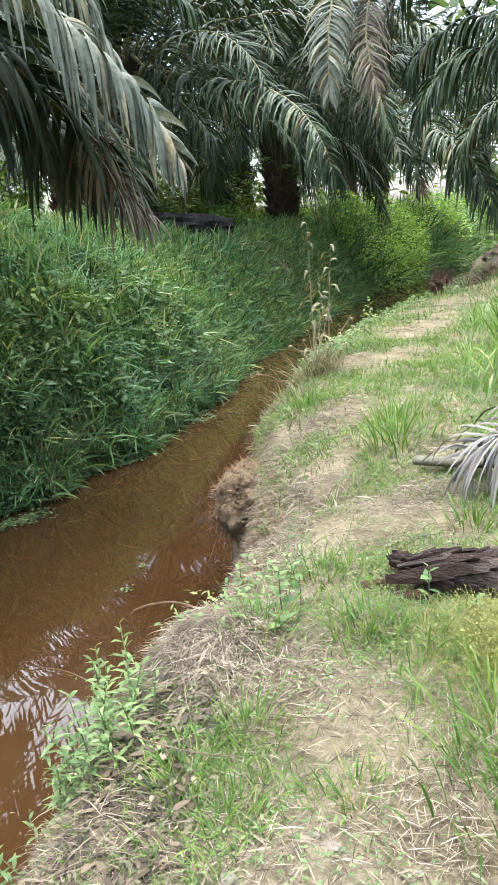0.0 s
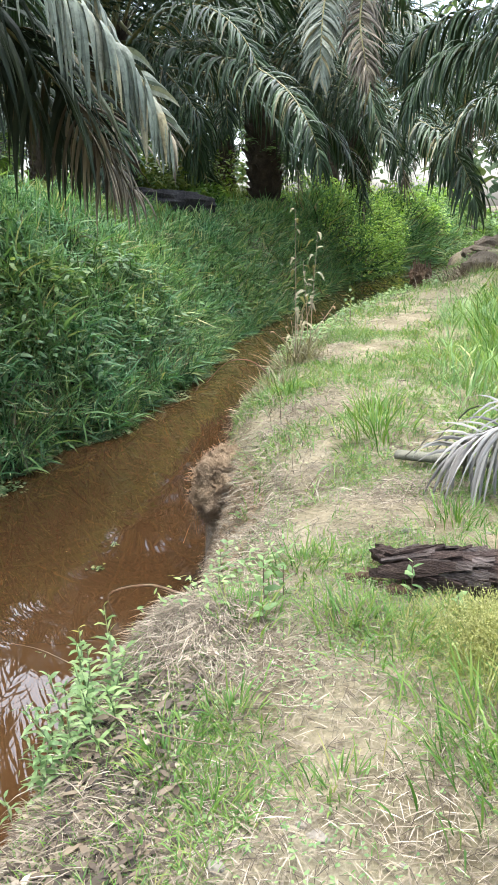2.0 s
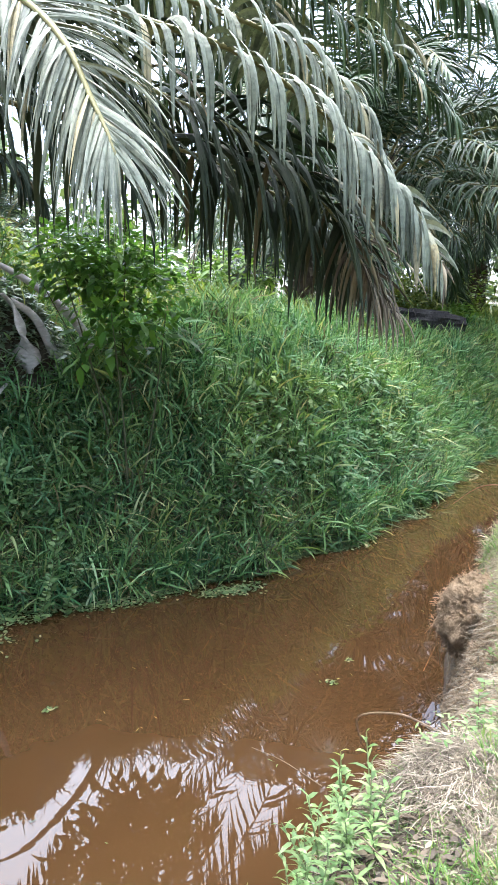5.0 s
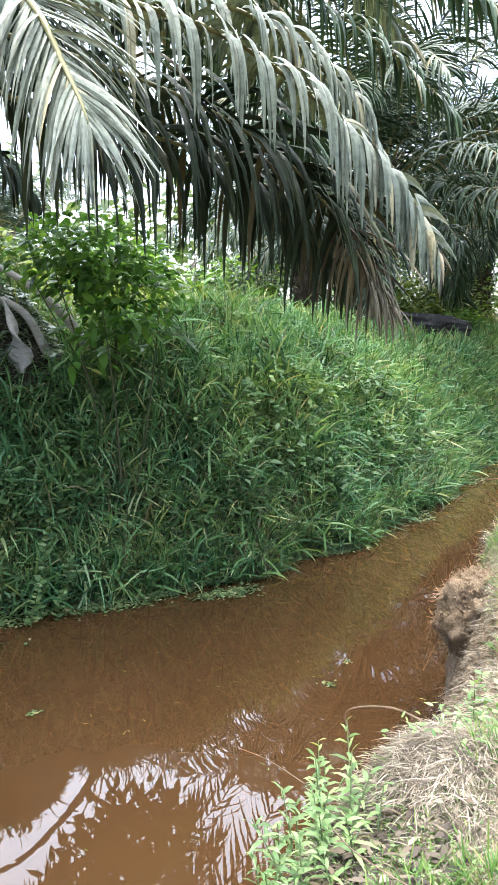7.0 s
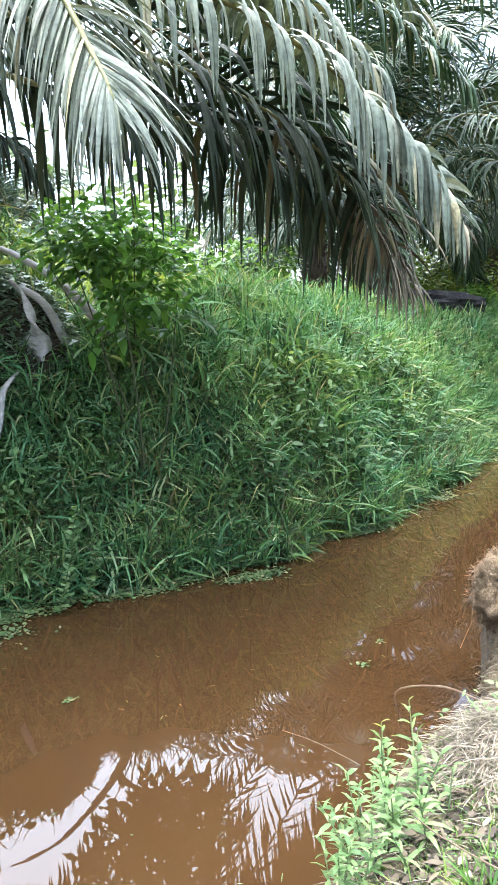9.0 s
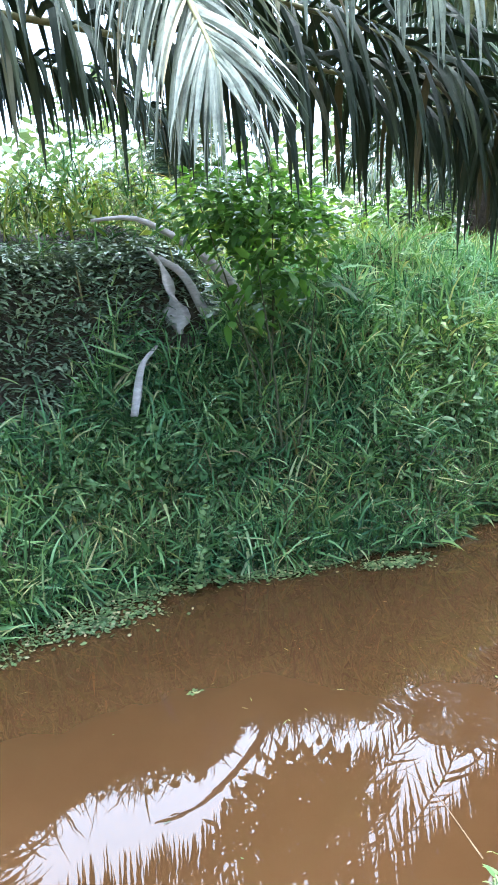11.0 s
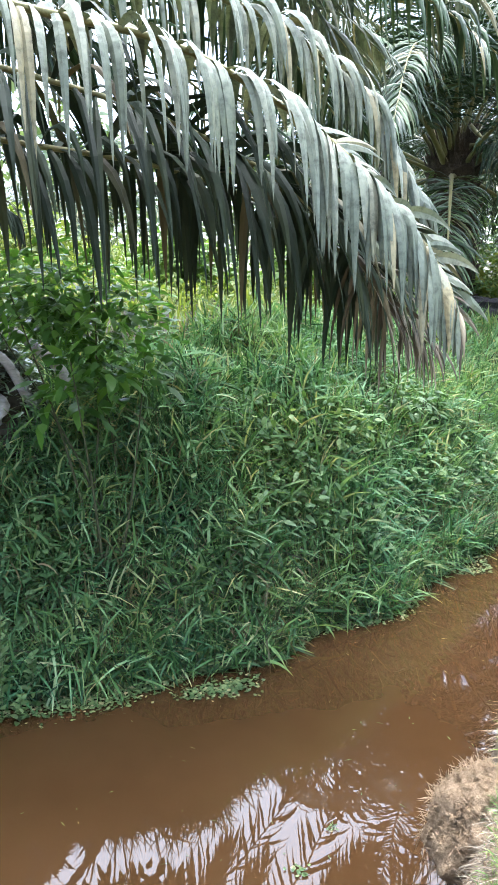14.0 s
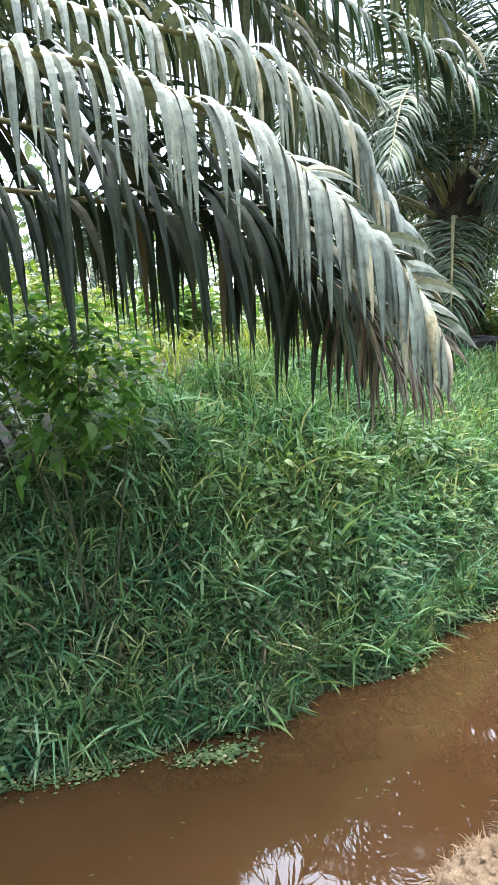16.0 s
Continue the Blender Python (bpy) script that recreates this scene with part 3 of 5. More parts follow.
# dry roots and straw hanging down the face of the near bank
n = 16000
y = rng.uniform(0.4, 9, n)
x = near_x(y) + rng.uniform(0.02, 0.36, n)
keep = (np.abs(y - 3.12) > 0.26) | (x - near_x(y) > 0.3)
x, y = x[keep], y[keep]
n = len(x)
hang = turf(n, x, y, rng.uniform(0.03, 0.11, n), rng.uniform(0.001, 0.0028, n), rng.uniform(1.4, 2.2, n), rng.uniform(0.4, 1.0, n), rng.uniform(-0.01, 0.03, n), math.pi + rng.normal(0, 0.7, n))
thing("hanging_straw", gather("hanging_straw", [hang], [M_STRAW]), "dry roots and straw hanging down the near bank", "straw", "stuff")
thing("straw_heap", gather("straw_heap", [straw_heap(0.04, 1.48, 0.22, 0.23, 0.044, 8000)], [M_STRAW]), "grey-brown heap of dry straw at the water's edge", "straw", "stuff")
thing("straw_heap", gather("straw_heap", [straw_heap(0.21, 1.02, 0.25, 0.19, 0.022, 5000)], [M_STRAW]), "flattened heap of dry brown straw on the bank", "straw", "stuff")
thing("straw_heap", gather("straw_heap", [straw_heap(0.18, 2.43, 0.19, 0.17, 0.055, 900), straw_heap(-0.61, 3.05, 0.19, 0.44, 0.044, 1200), straw_heap(-1.36, 4.72, 0.17, 0.77, 0.055, 1000)], [M_STRAW] * 3), "tan straw along the bank edge", "straw", "stuff")

# green grass of the path: patches of short blades
sets = []
for n, y0, y1, big in ((150000, 0.55, 2.65, 0.55), (90000, 2.65, 5.2, 0.82), (30000, 5.2, 12.0, 1.3)):
    x, y = near_points(n, y0, y1, 0.22, 2.2)
    side = np.interp(x - near_x(y), [0.3, 0.75, 1.0, 1.45, 1.85], [0.12, 0.0, 0.0, 0.22, 0.4])
    keep = vnoise(x * 3.5, y * 3.5, 61) * 0.75 + vnoise(x * 11, y * 11, 62) * 0.35 + side > rng.uniform(0.36, 0.9, n)
    x, y = x[keep], y[keep]
    n = len(x)
    sets.append(turf(n, x, y, rng.uniform(0.02, 0.085, n) * big, rng.uniform(0.002, 0.005, n) * big, rng.uniform(0.2, 1.2, n), rng.uniform(0.2, 1.3, n)))
thing("path_grass", gather("path_grass", sets, [M_PATHGRASS] * 3), "short patchy green grass growing on the path", "grass", "stuff")


# small-leaved herbs creeping between the grass
sets = []
for n, y0, y1, big in ((42000, 0.6, 2.65, 0.55), (14000, 2.65, 5.2, 0.88)):
    x, y = near_points(n, y0, y1, 0.25, 2.05)
    keep = vnoise(x * 4.8, y * 4.8, 65) * 0.7 + vnoise(x * 17, y * 17, 66) * 0.4 > rng.uniform(0.58, 0.95, n)
    x, y = x[keep], y[keep]
    n = len(x)
    az = rng.uniform(0, 6.28, n)
    sets.append(leaves(np.stack([x, y, land_z(x, y) + rng.uniform(0.002, 0.018, n)], 1), np.stack([np.cos(az), np.sin(az), rng.uniform(0, 0.7, n)], 1), rng.uniform(0.01, 0.026, n) * big, rng.uniform(0.004, 0.009, n) * big))
thing("path_herbs", gather("path_herbs", sets, [M_WEED] * 2), "tiny-leaved green herbs creeping over the path", "weed", "stuff")


def tuft(cx, cy, rad, n, h, w, label, mat=None, name="grass_tuft", lean=0.6, lift=0.0):
    n = int(n * (0.65 if mat is None else 1))
    q = rng.normal(0, 0.6, (n, 2)) * rad
    x, y = cx + q[:, 0], cy + q[:, 1]
    az = np.arctan2(q[:, 1], q[:, 0]) + rng.normal(0, 0.6, n)
    me = gather(name, [turf(n, x, y, rng.uniform(0.45, 1.1, n) * h, rng.uniform(0.6, 1.3, n) * w, rng.uniform(0, lean, n), rng.uniform(0.3, 1.2, n), lift, az)], [mat or M_PATHGRASS])
    return thing(name, me, label, "grass", "stuff", "grass tufts on the path")


for cx, cy, rad, n, h, w in ((0.72, 1.43, 0.11, 260, 0.119, 0.0038), (0.80, 1.29, 0.11, 220, 0.108, 0.0038), (0.89, 1.52, 0.14, 200, 0.130, 0.0038), (0.47, 1.64, 0.11, 220, 0.070, 0.0027),
                             (0.36, 1.63, 0.07, 170, 0.086, 0.0032), (-0.12, 2.90, 0.12, 170, 0.184, 0.0049), (-0.24, 3.17, 0.11, 110, 0.162, 0.0049), (0.30, 1.29, 0.05, 120, 0.070, 0.0032),
                             (0.26, 1.16, 0.06, 150, 0.076, 0.0038), (0.40, 1.08, 0.05, 90, 0.065, 0.0032), (0.11, 1.90, 0.09, 260, 0.065, 0.0032), (0.14, 1.57, 0.07, 200, 0.081, 0.0032),
                             (0.55, 1.21, 0.05, 90, 0.065, 0.0032), (0.39, 2.24, 0.06, 120, 0.086, 0.0038), (0.58, 2.08, 0.08, 140, 0.086, 0.0038), (-0.40, 2.44, 0.05, 70, 0.097, 0.0038), (-0.82, 3.43, 0.06, 60, 0.162, 0.0049)):
    tuft(cx, cy, rad, n, h, w, "fresh green grass tuft standing in the dry path" if h < 0.14 else "tall bright green grass tuft beside the path")

# tall grass beside the path farther on
sets = []
n = 3600
y = rng.uniform(3.4, 6.6, n)
x = near_x(y) + 1.3 + rng.uniform(0, 1, n) ** 0.7 * 1.4
keep = vnoise(x * 2.8, y * 2.8, 73) > 0.3
x, y = x[keep], y[keep]
n = len(x)
big_blades = turf(n, x, y, rng.uniform(0.08, 0.22, n), rng.uniform(0.004, 0.009, n), rng.uniform(0, 0.5, n), rng.uniform(0.5, 1.5, n), rng.uniform(0, 0.1, n))
thing("tall_side_grass", gather("tall_side_grass", [big_blades], [M_SIDEGRASS]), "tall broad-bladed pale green grass beside the path", "grass", "stuff")
n = 9000
y = rng.uniform(3.1, 9.5, n)
x = near_x(y) + rng.uniform(1.6, 3.6, n)
h = 0.16 + 0.2 * vnoise(x * 1.8, y * 1.8, 71)
sets.append(turf(n, x, y, h * rng.uniform(0.5, 1.1, n), rng.uniform(0.0045, 0.0095, n), rng.uniform(0, 0.6, n), rng.uniform(0.3, 1.3, n), rng.uniform(0, 0.05, n)))
n = 9000
y = rng.uniform(7, 40, n)
x = near_x(y) + rng.uniform(1.4, 12, n)
sets.append(turf(n, x, y, rng.uniform(0.15, 0.35, n) * (1 + 0.03 * y), rng.uniform(0.01, 0.025, n) * (1 + 0.03 * y), rng.uniform(0, 0.6, n), rng.uniform(0.3, 1.3, n)))
thing("path_side_grass", gather("path_side_grass", sets, [M_PATHGRASS] * 2), "tall loose green grass along the path", "grass", "stuff")

# ragged dry and green grass standing along the lip of the near bank
n = 3800
y = rng.uniform(2.2, 8, n)
x = near_x(y) + 0.2 + np.abs(rng.normal(0, 0.22, n))
keep = (vnoise(x * 4.5, y * 4.5, 83) > 0.35) & ((y > 3.35) | (x - near_x(y) > 0.42))
x, y = x[keep], y[keep]
n = len(x)
lip = turf(n, x, y, rng.uniform(0.025, 0.1, n), rng.uniform(0.0017, 0.005, n), rng.uniform(0, 0.9, n), rng.uniform(0.3, 1.6, n))
m = n // 3
lip2 = turf(m, x[:m], y[:m], rng.uniform(0.03, 0.1, m), rng.uniform(0.0022, 0.0055, m), rng.uniform(0, 0.9, m), rng.uniform(0.3, 1.4, m))
thing("lip_grass", gather("lip_grass", [lip, lip2], [M_STRAW, M_SIDEGRASS]), "ragged half-dry grass along the lip of the bank", "grass", "stuff")

# weeds on the lip of the near bank
sets = []
n = 6500
y = rng.uniform(1.45, 11, n)
x = near_x(y) + rng.uniform(0.15, 0.5, n) * np.interp(y, [2.5, 10], [1, 1.8])
keep = vnoise(y * 2.3, x * 1.8, 81) > 0.5
x, y = x[keep], y[keep]
n = len(x)
sets.append(leaves(np.stack([x, y, land_z(x, y) + rng.uniform(0.005, 0.09, n)], 1), np.stack([rng.normal(0, 1, n), rng.normal(0, 1, n), rng.uniform(0, 0.8, n)], 1), rng.uniform(0.04, 0.1, n) * np.interp(y, [1.5, 3, 5.2], [0.27, 0.38, 0.6]), rng.uniform(0.015, 0.035, n) * np.interp(y, [1.5, 3, 5.2], [0.27, 0.38, 0.6])))
thing("bank_weeds", gather("bank_weeds", sets, [M_WEED]), "low green weeds along the lip of the bank", "weed", "stuff")

# brown withered leaves on the bare soil of the lip
n = 5200
x, y = near_points(n, 0.55, 1.35, 0.16, 0.5)
x, y = x + rng.normal(0, 0.03, n), y + rng.normal(0, 0.05, n)
az = rng.uniform(0, 6.28, n)
litter = leaves(np.stack([x, y, land_z(x, y) + rng.uniform(0.001, 0.02, n)], 1), np.stack([np.cos(az), np.sin(az), rng.uniform(-0.2, 0.5, n)], 1), rng.uniform(0.012, 0.04, n), rng.uniform(0.005, 0.013, n))
thing("leaf_litter", gather("leaf_litter", [litter], [M_LITTER]), "dark brown withered leaves on the lip of the bank", "leaf litter", "stuff")

# coarse grass on the ground round about
n = 60000
x, y = rng.uniform(-3, 14, n), rng.uniform(-12, 14, n)
keep = (x - near_x(y) > 0.3) & ((y < 0.6) | (x - near_x(y) > 1.9)) & (vnoise(x * 1.4, y * 1.4, 75) > 0.3)
x, y = x[keep], y[keep]
n = len(x)
thing("rough_grass", gather("rough_grass", [turf(n, x, y, rng.uniform(0.05, 0.17, n), rng.uniform(0.005, 0.012, n), rng.uniform(0, 1.0, n), rng.uniform(0.3, 1.3, n))], [M_PATHGRASS]), "rough patchy grass beyond the path", "grass", "stuff")

# bits of straw and leaf afloat on the ditch
n = 220
y = rng.uniform(-0.5, 9, n)
x = far_x(y) + (near_x(y) - far_x(y)) * rng.uniform(0.08, 0.92, n)
bits = blades(np.stack([x, y, np.full(n, WATER_Z + 0.003)], 1), rng.uniform(0, 6.28, n), rng.uniform(0.006, 0.04, n), rng.uniform(0.002, 0.005, n), np.full(n, 1.55), np.full(n, 0.0), 2, 0.05)
thing("floating_debris", gather("floating_debris", [bits], [M_DUCK]), "tiny bits of straw and leaf afloat on the muddy water", "debris", "stuff")


# ---- palms ----
def curve_through(ctrl, n):
    """n points along a smooth line through the control points (Catmull-Rom)."""
    c = np.array(ctrl, float)
    c = np.vstack([2 * c[0] - c[1], c, 2 * c[-1] - c[-2]])
    out = []
    for t in np.linspace(0, len(c) - 3 - 1e-6, n):
        i = int(t)
        f = t - i
        p0, p1, p2, p3 = c[i : i + 4]
        out.append(0.5 * (2 * p1 + (p2 - p0) * f + (2 * p0 - 5 * p1 + 4 * p2 - p3) * f * f + (3 * p1 - p0 - 3 * p2 + p3) * f ** 3))
    return np.array(out)


def tube(pts, radii, sides=6, flat=1.0, wobble=0.0, r=rng):
    pts = np.asarray(pts, float)
    tan = norm(np.gradient(pts, axis=0))
    up = np.array([0, 0, 1.0])
    if abs(tan[0] @ up) > 0.9:
        up = np.array([1.0, 0, 0])
    s = norm(np.cross(tan, up))
    u = np.cross(s, tan)
    ang = np.linspace(0, 2 * np.pi, sides, endpoint=False)
    radii = np.asarray(radii, float) * np.ones(len(pts))
    v = pts[:, None] + radii[:, None, None] * (s[:, None] * np.cos(ang)[None, :, None] + flat * u[:, None] * np.sin(ang)[None, :, None])
    if wobble:
        v = v + r.normal(0, wobble, v.shape) * radii[:, None, None]
    k = len(pts)
    f = [(i * sides + j, i * sides + (j + 1) % sides, (i + 1) * sides + (j + 1) % sides, (i + 1) * sides + j) for i in range(k - 1) for j in range(sides)]
    f.append(tuple(range(sides))[::-1])
    f.append(tuple((k - 1) * sides + j for j in range(sides)))
    return v.reshape(-1, 3), f


def frond_meshes(ctrl, n_leaf, lmax, width, droop, mats, seed, single=False, sides=(1.0, 1.0), push=1.0, reach=(1.0, 1.0), rise=(0.1, 0.1), far_mat=None, r0=0.03, first=0.14, spread=0.9, ragged=0.35, dead_tip=0.0, k=6, tip_len=0.45, across=None):
    """Rachis and leaflets of one feather palm frond along the control points."""
    r = np.random.default_rng(seed)
    line = curve_through(ctrl, 40)
    rad = np.interp(np.linspace(0, 1, 40), [0, 0.1, 0.4, 1], [1.6, 1, 0.6, 0.15]) * r0
    rv, rf = tube(line, rad, 6, 0.7)
    tan = norm(np.gradient(line, axis=0))
    grid = np.linspace(0, 1, 40)
    pts_all, wv_all, wid_all, dead = [], [], [], []
    for side in (-1.0, 1.0):
        u = np.linspace(first, 1.0, n_leaf) + r.uniform(-0.3, 0.3, n_leaf) / n_leaf
        u = np.clip(u, 0, 1)
        p = np.stack([np.interp(u, grid, line[:, i]) for i in range(3)], 1)
        t = norm(np.stack([np.interp(u, grid, tan[:, i]) for i in range(3)], 1))
        s = norm(np.cross(t, np.array([0, 0, 1.0]) + 0 * t) + 1e-6)
        if across:
            a = np.array(across) + 0 * t
            s = norm(a - (a * t).sum(1, keepdims=True) * t)
        up = np.cross(s, t)
        length = lmax * np.interp(u, [0, first, 0.3, 0.55, 0.85, 1], [0.3, 0.45, 0.95, 1.0, 0.7, tip_len]) * (reach[0] if side < 0 else reach[1]) * r.uniform(0.72, 1.12, n_leaf)
        fwd = np.interp(u, [0, 0.5, 0.9, 1], [0.25, 0.5, 0.9, 2.2]) * push
        d = norm(side * s * spread + t * fwd[:, None] + up * (r.normal(rise[0] if side < 0 else rise[1], ragged, n_leaf))[:, None] + r.normal(0, 0.05, (n_leaf, 3)))
        sag = droop * (sides[0] if side < 0 else sides[1]) * r.uniform(0.55, 1.5, n_leaf)
        pts, q, ws = [p], p, []
        twist = r.uniform(-0.9, 0.9, n_leaf)[:, None]
        for i in range(k):
            d = norm(d + np.array([0, 0, -1.0]) * (sag * (0.25 + 0.9 * i / k) * min(1.0, 6 / k))[:, None])
            q = q + d * (length / k)[:, None]
            pts.append(q)
            w = norm(t - (t * d).sum(1, keepdims=True) * d + 1e-5)
            ws.append(w * np.cos(twist) + np.cross(d, w) * np.sin(twist))
        ws.append(ws[-1])
        pts_all.append(np.stack(pts, 1))
        wv_all.append(np.stack(ws, 1))
        prof = np.interp(np.arange(k) / k, [0, 0.17, 0.33, 0.5, 0.67, 0.83, 1], [0.45, 0.9, 1.0, 0.85, 0.62, 0.35, 0.2])
        wid_all.append(width * r.uniform(0.75, 1.15, n_leaf)[:, None] * prof[None])
        dead.append(u > 1 - dead_tip * r.uniform(0.6, 1.2, n_leaf))
    P, Wv, Wd, D = (np.concatenate(q) for q in (pts_all, wv_all, wid_all, dead))
    Wd = Wd * np.where(D, 0.5, 1.0)[:, None]
    if single:
        meshes = []
        for i in range(len(P)):
            v, g = folded(P[i : i + 1], Wv[i : i + 1], Wd[i : i + 1])
            meshes.append((mesh_of("leaflet", v, [tuple(f) for q in g for f in q.tolist()], mats[1] if D[i] else far_mat if far_mat and i < n_leaf else mats[0])))
        return smooth(mesh_of("frond", rv, rf, M_RACHIS)), meshes
    sets = [folded(P[~D], Wv[~D], Wd[~D])]
    if D.any():
        sets.append(folded(P[D], Wv[D], Wd[D]))
    return smooth(mesh_of("frond", rv, rf, M_RACHIS)), (gather("leaf_blade", sets, mats[: len(sets)]))


def arc_frond(length, e0, e1, n=9):
    """Control points of a frond that leaves the crown at e0 degrees and ends at e1 degrees, in the x-z plane."""
    p, out = np.zeros(3), [np.zeros(3)]
    for i in range(n):
        f = (i + 0.5) / n
        e = radians(e0 + (e1 - e0) * f ** 1.3)
        p = p + np.array([math.cos(e), 0.04 * math.sin(3 * f), math.sin(e)]) * length / n
        out.append(p)
    return out


def trunk_mesh(h, r0, r1, seed):
    """Palm trunk with the stubs of old leaf bases spiralling up it."""
    r = np.random.default_rng(seed)
    zs = np.linspace(-0.3, h, 14)
    line = np.stack([0.04 * np.sin(zs * 1.3), 0.03 * np.cos(zs), zs], 1)
    v, f = tube(line, np.interp(zs, [-0.3, 0, h], [r0 * 1.25, r0, r1]), 12, 1.0, 0.05, r)
    v, f = v.tolist(), list(f)
    count = int(h * 34)
    for i in range(count):
        z = h * i / count
        a = i * 2.39996
        rr = np.interp(z, [0, h], [r0, r1])
        o = np.array([math.cos(a), math.sin(a), 0])
        sd = np.array([-math.sin(a), math.cos(a), 0])
        c = o * rr * 0.9 + np.array([0, 0, z])
        L, w = r.uniform(0.12, 0.26), r.uniform(0.07, 0.11)
        tip = c + o * L * r.uniform(0.5, 0.8) + np.array([0, 0, L])
        b = len(v)
        v += [(c - sd * w).tolist(), (c + sd * w).tolist(), (c + sd * w * 0.8 - o * 0.03 + np.array([0, 0, 0.14])).tolist(), (c - sd * w * 0.8 - o * 0.03 + np.array([0, 0, 0.14])).tolist(),
              (tip - sd * w * 0.45).tolist(), (tip + sd * w * 0.45).tolist(), (tip + sd * w * 0.4 - o * 0.05).tolist(), (tip - sd * w * 0.4 - o * 0.05).tolist()]
        f += [(b, b + 1, b + 5, b + 4), (b + 1, b + 2, b + 6, b + 5), (b + 2, b + 3, b + 7, b + 6), (b + 3, b, b + 4, b + 7), (b + 4, b + 5, b + 6, b + 7)]
    return mesh_of("trunk", v, f, M_TRUNK)


FRONDS = {}
for i, (e0, e1, ln) in enumerate(((82, 25, 3.9), (70, -20, 4.4), (55, -50, 4.6), (38, -70, 4.6), (15, -80, 4.3), (-15, -86, 3.4))):
    FRONDS[i] = frond_meshes(arc_frond(ln, e0, e1), 82, 0.95, 0.042, 0.30 + 0.04 * i, [M_PALM, M_DEADLEAF], 100 + i, r0=0.045, first=0.2, dead_tip=0.06 if i > 3 else 0.0, k=5)


def crown_fibre():
    """Shaggy dark leaf bases bunched at the top of a trunk."""
    r = np.random.default_rng(77)
    n = 260
    a, z = r.uniform(0, 6.28, n), r.uniform(-0.5, 0.25, n)
    base = np.stack([0.3 * np.cos(a), 0.3 * np.sin(a), z], 1)
    return gather("crown_fibre", [blades(base, a, r.uniform(0.25, 0.6, n), r.uniform(0.05, 0.11, n), r.uniform(0.0, 0.5, n), r.uniform(-0.2, 0.5, n), 3, 0.3, r)], [M_TRUNK])


CROWN = crown_fibre()


def oil_palm(x, y, height, label, seed, count=30, turn=0.0, size=1.0, rings=None, skip=()):
    r = np.random.default_rng(seed)
    z = float(land_z(x, y))
    root = new("oil_palm")
    root.location = (x, y, z)
    tagged(root, label, "palm", "oil palms")
    part("trunk", trunk_mesh(height, 0.34, 0.4, seed), root)
    part("crown_fibre", CROWN, root).location = (0, 0, height)
    rings = rings or [0, 0, 1, 1, 2, 2, 3, 3, 4, 5]
    for i in range(count):
        a = turn + i * 137.508
        kind = rings[int(i * len(rings) / count)]
        if kind > 1 and any(lo <= a % 360 <= hi for lo, hi in skip):
            continue
        fm, lm = FRONDS[kind]
        fo = part("frond", fm, root)
        rad = np.interp(kind, [0, 5], [0.08, 0.38])
        fo.matrix_basis = Matrix.Translation((rad * math.cos(radians(a)), rad * math.sin(radians(a)), height - 0.06 * kind)) @ Matrix.Rotation(radians(a), 4, "Z") @ Matrix.Rotation(radians(r.uniform(-8, 8)), 4, "Y") @ Matrix.Rotation(radians(r.uniform(-14, 14)), 4, "X") @ Matrix.Scale(size * r.uniform(0.88, 1.1), 4)
        part("leaf_blade", lm, fo)
    return root


# the palm whose long fronds hang over the water
palm_x, palm_y = -4.15, -1.70
near_palm = oil_palm(palm_x, palm_y, 1.7, "oil palm with long waxy fronds arching over the ditch", 1, 16, 200, 1.0, None, ((15, 130),))


def own_frond(ctrl, seed, palm=None, **kw):
    palm = palm or near_palm
    c = [np.array(p) - np.array(palm.location) for p in ctrl]
    fm, lm = frond_meshes(c, kw.pop("n", 95), kw.pop("lmax", 1.0), kw.pop("width", 0.058), kw.pop("droop", 0.5), [kw.pop("mat", M_PALMGREY), M_DEADLEAF], seed, r0=0.035, **kw)
    fo = part("frond", fm, palm)
    if isinstance(lm, list):
        for m in lm:
            part("leaflet", m, fo)
    else:
        part("leaf_blade", lm, fo)


own_frond([(-3.73, -1.45, 2.1), (-3.2, -0.3, 2.36), (-2.75, 0.7, 2.38), (-2.4, 1.55, 2.33), (-2.18, 2.2, 2.23), (-2.08, 2.65, 2.16), (-2.0, 3.08, 1.97), (-1.86, 3.26, 1.79), (-1.74, 3.42, 1.58), (-1.64, 3.5, 1.4), (-1.56, 3.55, 1.2)], 11, dead_tip=0.03, lmax=0.78, n=112, width=0.043, single=True, droop=1.5, sides=(0.12, 1.25), push=0.4, ragged=0.13, reach=(0.55, 0.8), tip_len=0.4, rise=(0.3, 0.15), k=10)
own_frond([(-3.63, -1.42, 2.19), (-3.0, -0.4, 2.5), (-2.4, 0.6, 2.45), (-2.05, 1.12, 2.22), (-1.8, 1.36, 2.03), (-1.62, 1.42, 1.9), (-1.45, 1.43, 1.75), (-1.33, 1.44, 1.58), (-1.24, 1.44, 1.47), (-1.18, 1.44, 1.38)], 12, lmax=0.55, droop=0.22, width=0.021, n=118, k=9, single=True, tip_len=0.6, ragged=0.25, rise=(0.0, 0.0), push=1.9, across=(0.45, 0.89, 0.0))
own_frond([(-3.71, -1.2, 2.2), (-3.5, -0.1, 2.6), (-3.15, 1.1, 2.72), (-2.85, 2.2, 2.7), (-2.6, 3.01, 2.57), (-2.54, 3.4, 2.48), (-2.45, 3.7, 2.27), (-2.36, 3.89, 2.0), (-2.26, 4.0, 1.7), (-2.2, 4.06, 1.45)], 13, lmax=0.72, n=108, width=0.04, single=True, droop=1.2, sides=(0.3, 1.2), push=0.45, ragged=0.15, reach=(0.7, 0.8), rise=(0.15, 0.3), k=9)
